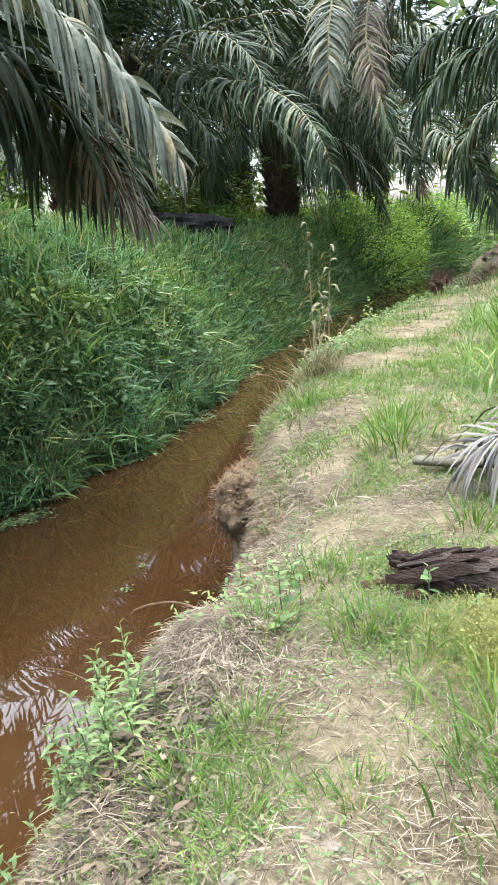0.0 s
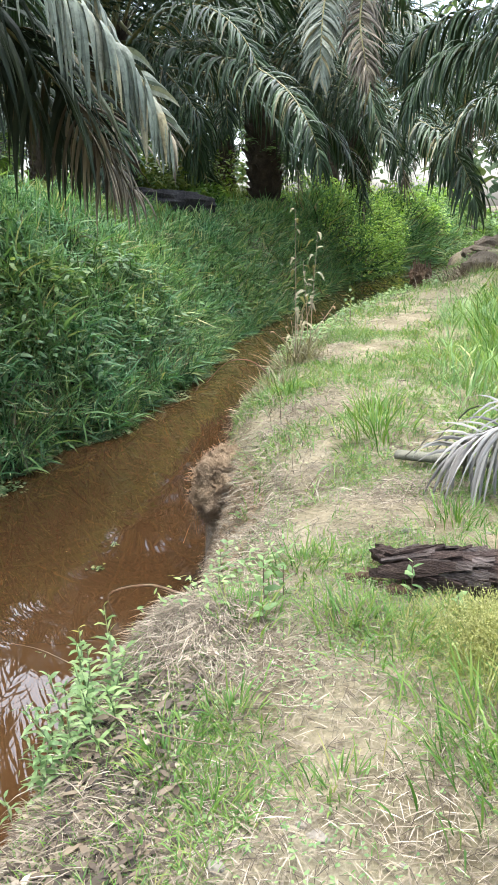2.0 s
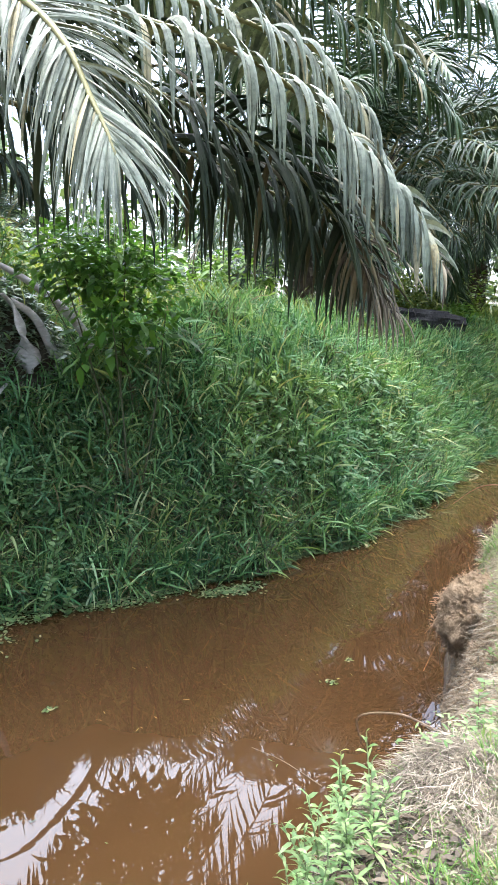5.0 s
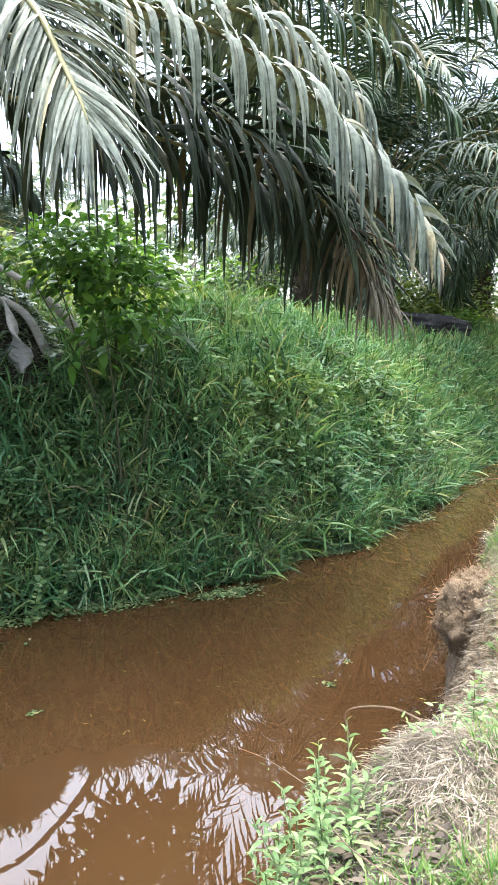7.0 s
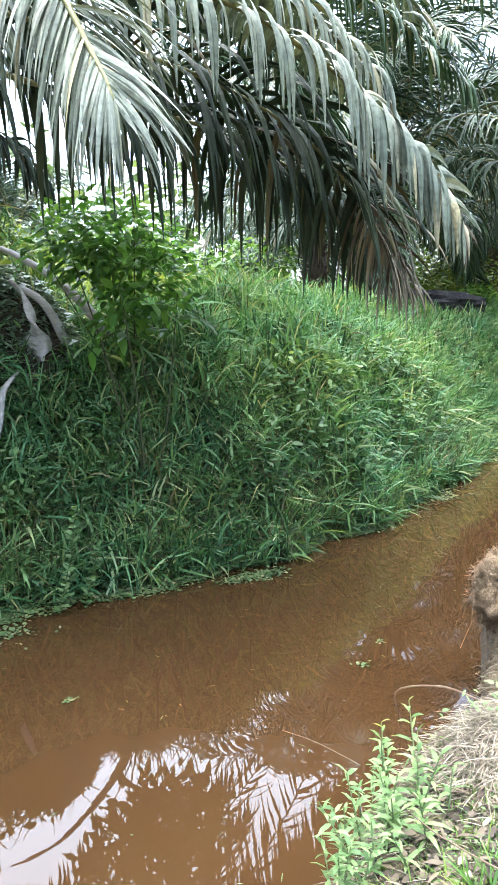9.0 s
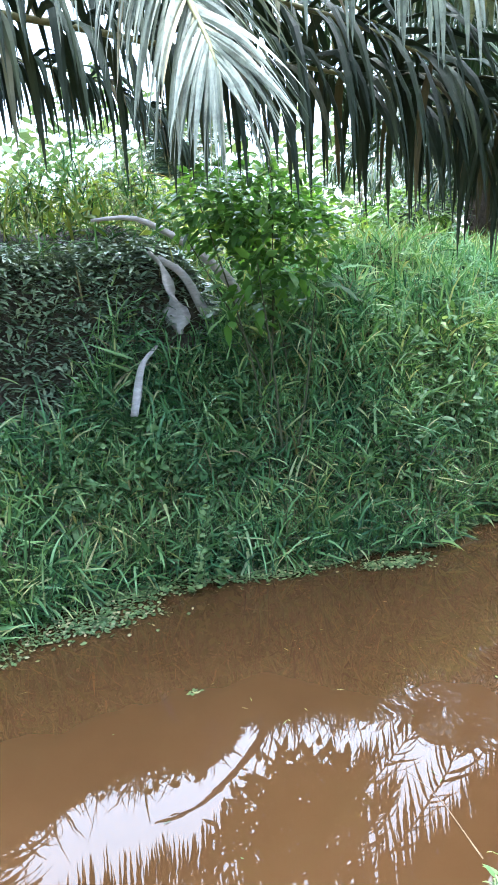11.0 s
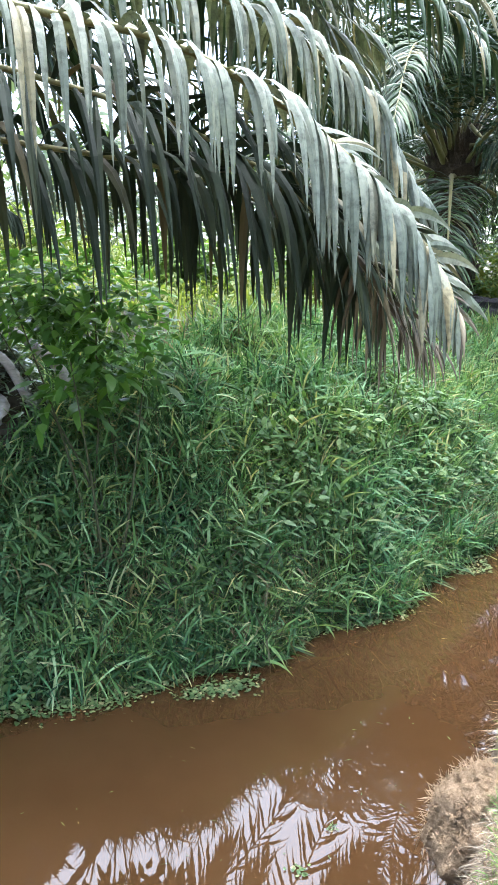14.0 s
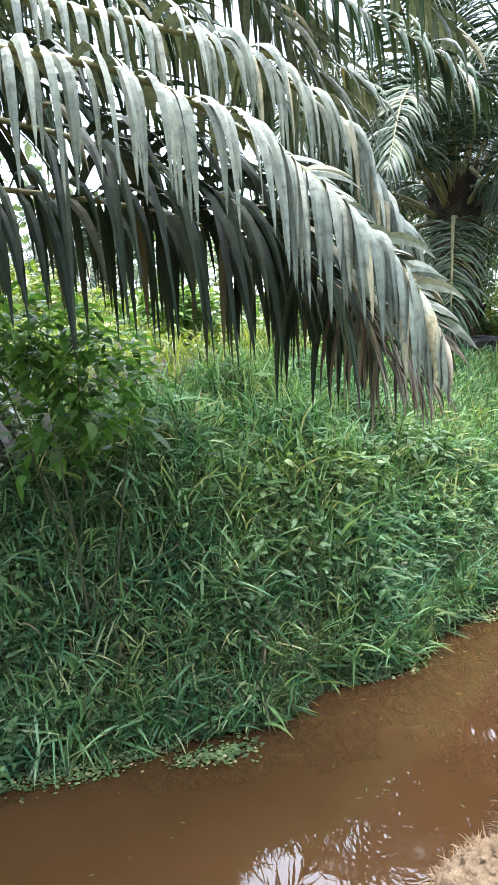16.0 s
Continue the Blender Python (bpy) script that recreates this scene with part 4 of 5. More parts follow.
# a lower old frond behind it with a browned tip, shade put into its colour
own_frond([(-4.03, -1.37, 2.18), (-3.75, -0.05, 2.45), (-3.33, 1.39, 2.43), (-2.85, 2.57, 2.18), (-2.57, 3.26, 1.88), (-2.47, 3.71, 1.53), (-2.45, 3.99, 1.2)], 14, lmax=0.99, n=115, dead_tip=0.16, droop=0.7, push=0.6, tip_len=0.5, ragged=0.5, mat=M_PALMSHADE, width=0.046)

# another low frond in the same shade-darkened colour
own_frond([(-4.04, -1.38, 2.14), (-3.68, -0.06, 2.32), (-3.27, 1.14, 2.17), (-3.04, 2.16, 1.99), (-2.97, 3.02, 1.9), (-2.91, 3.72, 1.68), (-2.81, 4.25, 1.34), (-2.73, 4.54, 0.99)], 15, lmax=0.77, n=115, dead_tip=0.14, droop=0.95, push=0.6, ragged=0.6, mat=M_PALMSHADE, width=0.046)


# two high fronds added to cut silhouettes into the reflected sky
own_frond([(-3.71, -1.2, 2.1), (-3.81, 0.39, 3.14), (-3.95, 2.21, 3.49), (-4.01, 3.6, 3.29), (-4.15, 4.69, 2.83), (-4.27, 5.35, 2.27)], 19, lmax=0.81, n=120, droop=0.5, mat=M_PALM, width=0.041)
own_frond([(-3.71, -1.2, 2.1), (-4.22, 0.57, 3.11), (-4.64, 2.28, 3.27), (-4.89, 3.52, 2.91), (-5.03, 4.35, 2.35)], 20, lmax=0.81, n=120, droop=0.5, mat=M_PALM, width=0.041)
# fronds that hang over the edge of the meadow, coloured dark for shade
own_frond([(-4.12, -1.35, 2.22), (-4.43, -0.41, 2.44), (-4.51, 0.45, 2.33), (-4.54, 0.95, 2.33), (-4.48, 1.47, 2.31), (-4.42, 1.95, 2.23), (-4.38, 2.34, 2.05), (-4.39, 2.63, 1.8)], 17, lmax=0.54, n=130, droop=0.8, push=0.6, ragged=0.5, mat=M_PALMSHADE, width=0.034)

# upper fronds of the same palm, high over the water
# Added so that they break up the sky mirrored in the water.
for k, tip in enumerate(((-3.61, 2.79, 4.12), (-5.36, 2.17, 3.6), (-4.83, 3.39, 3.64), (-5.08, 2.55, 2.95), (-4.74, 3.08, 2.84), (-5.99, 4.83, 3.96), (-4.73, 5.52, 3.71), (-4.6, 5.6, 3.1), (-5.3, 6.4, 3.5), (-5.0, 4.6, 4.3), (-6.4, 5.6, 4.0), (-4.1, 6.3, 3.6))):
    b, e = np.array((palm_x, palm_y, 2.30)), np.array(tip)
    m1, m2 = b + (e - b) * 0.35 + np.array((0, 0, 1.7)), b + (e - b) * 0.75 + np.array((0, 0, 1.35))
    own_frond([b, m1, m2, e], 60 + k, lmax=0.95, n=80, droop=0.4)

fern_palm = oil_palm(-8.56, 10.81, 2.60, "oil palm with ferns on its trunk on the ditch bank", 2, 34, 10)
# fronds added over the bank to darken the sky's reflection below
for k, tip in enumerate(((-6.2, 5.9, 2.9), (-6.9, 6.3, 3.5), (-5.8, 7.0, 3.0))):
    b, e = np.array((-8.56, 10.81, 3.1)), np.array(tip)
    own_frond([b, b + (e - b) * 0.35 + np.array((0, 0, 1.4)), b + (e - b) * 0.75 + np.array((0, 0, 1.1)), e], 90 + k, fern_palm, lmax=0.9, n=105, droop=0.5, mat=M_PALM, width=0.045)
shade_palm = oil_palm(-8.75, 16.09, 2.87, "dark oil palm trunk under drooping fronds on the bank", 3, 36, 40, 1.1)
path_palm = oil_palm(0.46, 10.59, 4.56, "oil palm beside the path with fronds reaching over it", 4, 32, 77, 1.1)
oil_palm(-0.66, 20.79, 3.55, "oil palm behind the bend of the path", 16, 34, 55, 1.1)
oil_palm(2.27, 13.41, 4.73, "tall oil palm back from the path", 17, 34, 15, 1.1)
oil_palm(-14.37, 22.58, 4.39, "dark oil palm behind the ditch bank", 18, 36, 70, 1.1)
back_palm = oil_palm(1.01, 16.42, 3.78, "oil palm beside the path with dark drooping fronds", 6, 34, 20, 1.1)
oil_palm(-9.58, 23.06, 3.28, "oil palm farther along the ditch", 5, 32, 5, 1.1)
# Two palms added out of view; their crowns block sky reflected in the ditch.
oil_palm(-8.99, -1.41, 5.54, "unseen tall oil palm added to break up the mirrored sky", 9, 34, 33, 1.15)
oil_palm(-7.23, -3.54, 4.57, "unseen oil palm added for its silhouette in the water", 8, 32, 60, 1.1)
for k, (x, y, h) in enumerate(((-3.2, 30, 4.0), (-13.5, 28, 3.6), (-16, 16, 3.5), (-22, 24, 4.0), (-26, -4, 3.2), (-32, 13, 3.8), (4, 22, 4.2), (-11, 38, 4.2), (-20, 42, 4.5), (-6, 46, 4.5), (-34, 30, 4))):
    oil_palm(x, y, h, "oil palm in the plantation behind", 20 + k, 26, 31 * k, 1.1)

# drooping fronds high over the ditch
own_frond([(-4.0, -1.6, 2.3), (-4.3, 1.0, 3.9), (-4.0, 3.2, 4.15), (-3.5, 4.5, 3.85), (-2.95, 5.2, 3.5), (-2.4, 5.7, 3.05)], 21, lmax=0.75, n=85, droop=0.8, push=0.5, mat=M_PALM, width=0.04)
own_frond([(-4.2, -1.6, 2.3), (-4.9, 1.2, 4.1), (-4.8, 3.4, 4.3), (-4.4, 4.9, 3.9), (-3.9, 5.8, 3.35), (-3.5, 6.3, 2.8)], 22, lmax=0.75, n=85, droop=0.8, push=0.5, mat=M_PALM, width=0.04)

# sparse fronds added where the water would mirror open sky
own_frond([(-4.2, -1.6, 2.3), (-4.5, 0.8, 3.3), (-4.4, 2.6, 3.3), (-4.3, 3.8, 2.85), (-4.5, 4.8, 2.4), (-4.8, 5.6, 1.85)], 23, lmax=0.65, n=52, droop=0.3, width=0.036, mat=M_PALM)
own_frond([(-4.3, -1.6, 2.3), (-5.2, 1.0, 3.6), (-5.4, 3.2, 3.6), (-5.5, 4.6, 3.0), (-5.6, 5.6, 2.4)], 24, lmax=0.7, n=52, droop=0.3, width=0.036, mat=M_PALM)

# long single fronds that reach over the ditch and the path
dark = dict(mat=M_PALM, droop=0.75, push=0.6, ragged=0.4, width=0.045, first=0.1)
own_frond([(-8.18, 10.78, 3.53), (-7.49, 10.67, 3.44), (-6.49, 10.45, 3.13), (-5.41, 10.12, 2.86), (-4.53, 9.81, 2.4), (-4.04, 9.61, 1.87), (-3.82, 9.51, 1.4)], 71, fern_palm, lmax=0.85, n=120, **dark)
own_frond([(-8.21, 10.77, 3.84), (-7.61, 10.78, 3.27), (-6.9, 10.79, 2.59), (-6.67, 10.81, 2.14), (-6.78, 10.83, 1.57)], 72, fern_palm, lmax=0.8, n=90, **dark)
own_frond([(-8.44, 16.06, 3.81), (-7.06, 15.53, 3.25), (-6.09, 15.1, 2.97), (-4.97, 14.67, 2.61), (-3.96, 14.25, 2.11), (-3.32, 13.94, 1.42), (-3.06, 13.85, 0.84)], 73, shade_palm, lmax=1.2, n=130, **{**dark, "width": 0.055})
own_frond([(-8.42, 16.05, 4.01), (-7.22, 15.3, 3.84), (-6.1, 14.56, 3.37), (-5.2, 13.93, 2.72), (-4.63, 13.52, 1.98)], 74, shade_palm, lmax=1.1, n=110, **dark)
own_frond([(0.24, 10.6, 4.52), (-1.24, 10.5, 5.02), (-2.48, 10.22, 4.75), (-3.16, 9.72, 4.27), (-3.41, 9.11, 3.61), (-3.36, 8.71, 3.07), (-3.3, 8.51, 2.65), (-3.27, 8.42, 2.24)], 75, path_palm, lmax=0.6, n=120, mat=M_PALMGREY, droop=0.3, width=0.04)
own_frond([(0.24, 10.6, 4.42), (-1.27, 10.51, 4.77), (-2.41, 10.23, 4.44), (-2.91, 9.73, 3.87), (-3.07, 9.22, 3.34), (-3.03, 8.92, 2.88), (-2.89, 8.72, 2.49), (-2.77, 8.62, 2.18)], 76, path_palm, lmax=0.6, n=120, mat=M_DEADLEAF, droop=0.35, width=0.03)
own_frond([(0.28, 10.61, 4.32), (-0.55, 10.44, 3.56), (-1.3, 9.95, 2.81), (-1.76, 9.75, 2.63), (-2.21, 9.55, 2.49), (-2.42, 9.35, 2.26), (-2.53, 9.26, 1.98)], 77, path_palm, lmax=0.8, n=110, mat=M_PALM, droop=0.6, width=0.042)
own_frond([(0.29, 10.6, 4.42), (-0.64, 10.54, 3.77), (-1.2, 10.36, 3.15), (-1.61, 10.16, 3.01), (-2.2, 9.96, 2.98), (-2.62, 9.76, 2.77), (-2.8, 9.67, 2.49)], 78, path_palm, lmax=0.8, n=110, **dark)
own_frond([(0.81, 16.42, 3.84), (-0.61, 16.03, 3.83), (-1.93, 15.54, 3.25), (-2.46, 14.51, 2.78), (-3.08, 14, 2.55), (-3.52, 13.82, 2.08), (-3.67, 13.63, 1.45)], 79, back_palm, lmax=1.0, n=120, **dark)
own_frond([(0.79, 16.43, 3.64), (-0.54, 16.04, 3.42), (-1.67, 15.23, 2.89), (-2.08, 14.2, 2.32), (-2.41, 13.6, 1.64)], 80, back_palm, lmax=1.0, n=110, **dark)


# ---- shrubs and bushes ----
def lump(name, center, radii, amp, freq, mat, sub=4, seed=0.0, flat_below=None):
    """A rough solid lump of earth or wood."""
    bm = bmesh.new()
    bmesh.ops.create_icosphere(bm, subdivisions=sub, radius=1.0)
    for v in bm.verts:
        p = v.co * freq + Vector((seed, seed * 1.7, seed * 0.6))
        k = 1 + amp * (noise.noise(p) + 0.5 * noise.noise(p * 2.3) + 0.3 * noise.noise(p * 5.1))
        v.co = Vector((v.co.x * radii[0] * k, v.co.y * radii[1] * k, v.co.z * radii[2] * k))
    me = bpy.data.meshes.new(name)
    bm.to_mesh(me)
    bm.free()
    me.materials.append(mat)
    me.transform(Matrix.Translation(center))
    return me


def bush(name, center, radii, n, size, mat, label, category="bush", stems=14, seed=5, width=0.45, kind=""):
    """A leafy bush: a few stems and an uneven crown of many leaves with gaps."""
    r = np.random.default_rng(seed)
    d = norm(r.normal(0, 1, (n, 3)))
    lobes = norm(r.normal(0, 1, (9, 3))) * r.uniform(0.3, 0.62, (9, 1))
    pick = lobes[r.integers(0, 9, n)]
    gap = vnoise(d[:, 0] * 2.6 + d[:, 2] * 2 + seed, d[:, 1] * 2.6 - d[:, 2] * 1.3, seed)
    rad = (0.62 + 0.5 * gap) * r.uniform(0.45, 1.0, n) ** 0.33
    p = np.array(center) + (pick + d * (rad * 0.58)[:, None]) * np.array(radii)
    out = norm((d + r.normal(0, 0.7, (n, 3))) * np.array([1, 1, 0.55]) + np.array([0, 0, -0.05]))
    crown = leaves(p, out, r.uniform(0.6, 1.3, n) * size, r.uniform(0.7, 1.2, n) * size * width, r)
    root = new(name)
    root.location = center
    tagged(root, label, category, "", kind)
    me = gather("crown", [crown], [mat])
    me.transform(Matrix.Translation(-Vector(center)))
    part("crown", me, root)
    foot = np.array([center[0], center[1], float(land_z(center[0], center[1])) - 0.1])
    for i in range(stems):
        top = np.array(center) + norm(r.normal(0, 1, 3) + np.array([0, 0, 0.8])) * np.array(radii) * 0.75
        base = foot + np.append(r.normal(0, 0.1, 2) * np.array(radii)[:2], 0)
        mid = (base + top) / 2 + r.normal(0, 0.06, 3)
        v, f = tube(curve_through([base - np.array(center), mid - np.array(center), top - np.array(center)], 7), np.linspace(0.01, 0.003, 7) * max(1, size * 7), 5)
        part("stem", mesh_of("stem", v, f, M_DARKSTEM), root)
    return root


# the broad-leaved shrub on the bank
bush("broadleaf_shrub", (-3.53, 2.76, 1.22), (0.4, 0.74, 0.42), 1250, 0.1, M_SHRUB, "dark green broad-leaved shrub standing in the bank grass", "shrub", 4, 3, 0.42)
bush("broadleaf_shrub", (-3.42, 2.75, 0.85), (0.25, 0.5, 0.25), 150, 0.12, M_SHRUB, "low broad-leaved dark green shrub under the taller one", "shrub", 2, 4, 0.5)
bush("bank_bush", (-3.79, 4.44, 0.38), (0.36, 0.72, 0.25), 420, 0.075, M_WEED, "leafy green weed bush in the bank grass", "bush", 6, 6, 0.5)
bush("bank_vine", (-3.99, 3.78, 0.37), (0.41, 0.72, 0.34), 900, 0.075, M_BANKHERB, "small-leaved dark vine sprawling over the bank grass", "vine", 6, 19, 0.5)
bush("bank_vine", (-4.22, 5.59, 0.41), (0.36, 0.72, 0.29), 700, 0.075, M_BANKHERB, "small-leaved dark vine sprawling over the bank grass", "vine", 6, 20, 0.5)
# the bright bush that leans over the water
bush("lime_bush", (-8.4, 19.2, 0.1), (2.0, 4.0, 2.0), 42000, 0.075, M_LIME, "bright lime-green bush leaning over the ditch", "bush", 16, 8)
bush("lime_bush", (-8.73, 24.75, 0.33), (1.6, 3.2, 1.3), 9000, 0.13, M_LIME, "pale green bush along the ditch", "bush", 10, 9)
bush("lime_bush", (-9.71, 32.15, 0.44), (1.8, 4.0, 1.5), 5000, 0.25, M_FARBUSH, "sunlit green bush along the ditch", "bush", 8, 10)
bush("lime_bush", (-6.31, 28.94, -0.05), (1.2, 3.2, 0.9), 3500, 0.22, M_FARBUSH, "low green bush beside the path", "bush", 8, 11)
bush("low_bush", (-5.89, 23.14, -0.39), (0.7, 1.6, 0.55), 2200, 0.1, M_FARBUSH, "low green bush at the bend of the ditch", "bush", 6, 14)
bush("dark_bush", (-7.79, 14.38, 0.35), (0.8, 1.8, 0.7), 3000, 0.1, M_SHRUB, "dark green bush below the palm", "bush", 8, 12)
for k, (x, y, s) in enumerate(((-9.5, 13, 1.0), (-10.5, 9.0, 0.9), (-12.0, 5.0, 0.9), (-13.5, 1.5, 1.1), (-11.0, 17.0, 1.2), (-9.0, 6.0, 0.6), (-8.9, 11.8, 0.8), (-7.6, 12.4, 0.5))):
    bush("undergrowth_bush", (x, y, float(land_z(x, y)) + 0.5 * s), (1.2 * s, 1.6 * s, 0.9 * s), 1800, 0.16, M_FARBUSH if k % 2 else M_MEADOW, "rounded green undergrowth bush in the plantation", "bush", 6, 30 + k)

# distant woods that close the plantation
n = 40000
a = rng.uniform(0, 2 * np.pi, n)
rad = rng.uniform(52, 95, n)
x, y = -4 + rad * np.cos(a), 10 + rad * np.sin(a)
top = 11.5 + 2.5 * np.exp(-((a - 1.65) / 0.45) ** 2) + 5.5 * vnoise(a * 9, 0 * a, 91) + 1.5 * vnoise(a * 31, 0 * a, 92)
z = 0.5 + top * rng.uniform(0, 1, n) ** 0.7
fw = leaves(np.stack([x, y, z], 1), np.stack([rng.normal(0, 1, n), rng.normal(0, 1, n), rng.normal(0.1, 0.6, n)], 1), rng.uniform(0.7, 1.8, n), rng.uniform(0.4, 0.9, n))
thing("far_woods", gather("far_woods", [fw], [M_WOODS]), "distant green trees round the plantation, haze in their colour", "woods", "stuff")


# ferns on the trunk of the palm by the log
def trunk_ferns(px, py, h0, h1, n, seed, label):
    r = np.random.default_rng(seed)
    z0 = float(land_z(px, py))
    a = r.uniform(0, 6.28, n)
    base = np.stack([px + 0.36 * np.cos(a), py + 0.36 * np.sin(a), z0 + r.uniform(h0, h1, n)], 1)
    p, d, ln = [], [], []
    for i in range(n):
        o = np.array([math.cos(a[i]), math.sin(a[i]), 0.5])
        line = curve_through([base[i], base[i] + 0.2 * o, base[i] + 0.45 * o * np.array([1, 1, 0.2]), base[i] + 0.6 * o * np.array([1, 1, -0.5])], 12)
        m = 11
        for s in (-1, 1):
            sd = np.array([-math.sin(a[i]), math.cos(a[i]), 0.15 * s]) * s
            p.append(line[:m])
            d.append(np.tile(sd, (m, 1)) + r.normal(0, 0.15, (m, 3)) + np.array([0, 0, -0.2]))
            ln.append(np.linspace(0.16, 0.05, m))
    p, d, ln = (np.concatenate(q) for q in (p, d, ln))
    return thing("trunk_fern", gather("trunk_fern", [leaves(p, d, ln, np.full(len(p), 0.03), r)], [M_FERN]), label, "fern", "stuff")


trunk_ferns(fern_palm.location.x, fern_palm.location.y, 0.4, 2.3, 60, 51, "green ferns growing on the palm trunk")
trunk_ferns(shade_palm.location.x, shade_palm.location.y, 0.8, 2.6, 24, 52, "dark green ferns growing on the shaded palm trunk")


# ---- logs, stumps and dead fronds ----
def log_body(name, ctrl, radii, mat, amp, seed, sides=20, n=40, flat=0.8):
    line = curve_through(ctrl, n)
    v, f = tube(line, np.interp(np.linspace(0, 1, n), np.linspace(0, 1, len(radii)), radii), sides, flat)
    v = np.array(v)
    c = np.repeat(line, sides, 0)
    ang = np.tile(np.linspace(0, 2 * np.pi, sides, endpoint=False), n)
    run = np.repeat(np.linspace(0, 1, n), sides) * n * 0.18
    k = 1 + amp * (vnoise(ang * 3.0 + seed, run * 0.7, seed) - 0.5) * 1.6 + amp * 0.7 * (vnoise(ang * 7 + seed, run * 2.2, seed + 1) - 0.5)
    return mesh_of(name, c + (v - c) * k[:, None], f, mat)


def bark_strips(parent, ctrl, radius, count, mat, seed, lmin=0.08, lmax=0.3, wide=0.03):
    """Lifting plates of bark along a log."""
    r = np.random.default_rng(seed)
    line = curve_through(ctrl, 60)
    for i in range(count):
        k = r.integers(2, 50)
        L = r.uniform(lmin, lmax)
        tan = norm(line[min(k + 3, 59)] - line[k - 2])
        sd = norm(np.cross(tan, [0, 0, 1.0]))
        up = np.cross(sd, tan)
        a = r.uniform(-0.2, math.pi + 0.2)
        o = sd * math.cos(a) + up * math.sin(a) * 0.8
        w = np.cross(tan, o) * r.uniform(0.5, 1.2) * wide
        c = line[k] + o * radius * r.uniform(0.93, 1.06)
        e = o * r.uniform(0.004, 0.022)
        b = o * 0.008
        p = [c - tan * L / 2 - w * 0.5 - b, c - tan * L / 2 + w * 0.6 - b, c + w + e * 0.3, c + tan * L / 2 + w * 0.5 + e, c + tan * L / 2 - w * 0.7 + e, c - w + e * 0.3]
        v = [q.tolist() for q in p] + [(q - o * 0.007).tolist() for q in p]
        f = [(0, 1, 2, 5), (5, 2, 3, 4), (7, 6, 11, 8), (8, 11, 10, 9)] + [(i0, i0 + 6, (i0 + 1) % 6 + 6, (i0 + 1) % 6) for i0 in range(6)]
        part("bark", mesh_of("bark", v, f, mat), parent)


rot_line = [(0.39, 1.86, 0.025), (0.48, 1.88, 0.04), (0.62, 1.92, 0.04), (0.82, 1.95, 0.04), (1.07, 1.97, 0.03)]
rot = thing("rotten_log", log_body("rotten_log", rot_line, [0.026, 0.048, 0.061, 0.058, 0.053], M_ROT, 0.45, 3), "dark rotten log with flaking bark lying beside the path", "log")
bark_strips(rot, rot_line, 0.056, 60, M_ROT, 5, 0.04, 0.16, 0.016)
bark_strips(rot, rot_line, 0.059, 55, M_GREYBARK, 6, 0.03, 0.12, 0.012)
for i in range(16):
    x, y, s = 0.33 + rng.normal(0, 0.04), 1.83 + rng.normal(0, 0.03), rng.uniform(0.006, 0.021)
    thing("wood_crumb", lump("wood_crumb", (x, y, float(land_z(x, y)) + s * 0.4), (s * 1.4, s, s * 0.8), 0.5, 3.0, M_REDROT, 3, 2.0 + i), "red-brown crumbled wood at the end of the log", "wood", "", "crumbs of the log")
thing("wood_crumb", lump("wood_crumb", (0.34, 1.91, 0.027), (0.048, 0.027, 0.024), 0.5, 3.0, M_ROT, 3, 4.0), "dark splintered wood beside the log", "wood")

black_line = [(-7.45, 8.75, 0.97), (-7.08, 9.59, 1.01), (-6.86, 10.32, 0.99), (-6.69, 10.96, 0.93)]
black = thing("fallen_palm_trunk", log_body("fallen_palm_trunk", black_line, [0.24, 0.24, 0.23, 0.2], M_BLACK, 0.25, 7), "blackened fallen palm trunk lying on the bank", "log")
bark_strips(black, black_line, 0.22, 46, M_BLACK, 9, 0.15, 0.4, 0.07)

stump = thing("tree_stump", lump("tree_stump", (-2.20, 8.93, 0.04), (0.12, 0.14, 0.14), 0.4, 2.4, M_REDROT, 4, 5.0), "ragged red-brown stump standing beside the path", "stump")
for i in range(34):
    a, q = rng.uniform(0, 6.28), rng.uniform(0.03, 0.13)
    b = np.array([-2.20 + q * math.cos(a), 8.93 + q * math.sin(a), 0.0])
    t = b + np.array([rng.normal(0, 0.03), rng.normal(0, 0.03), rng.uniform(0.12, 0.28)])
    v, f = tube([b, (b + t) / 2 + rng.normal(0, 0.008, 3), t], [0.021, 0.016, 0.003], 5, 0.5)
    part("splinter", mesh_of("splinter", v, f, M_REDROT), stump)
thing("earth_mound", lump("earth_mound", (-1.49, 9.33, 0.05), (0.38, 0.7, 0.23), 0.35, 2.0, M_MOUND, 4, 6.0), "loose brown earth mound beside the path", "earth mound")
thing("earth_mound", lump("earth_mound", (-1.92, 11.38, 0.12), (0.48, 0.85, 0.27), 0.35, 2.0, M_MOUND, 4, 8.0), "brown earth mound farther along the path", "earth mound")

# the overhanging clod with roots
clod = thing("root_clod", smooth(lump("root_clod", (-0.91, 3.07, -0.41), (0.17, 0.2, 0.19), 0.3, 2.1, M_CLAY, 5, 11.0)), "brown overhanging clod of earth and roots at the water's edge", "earth clod")
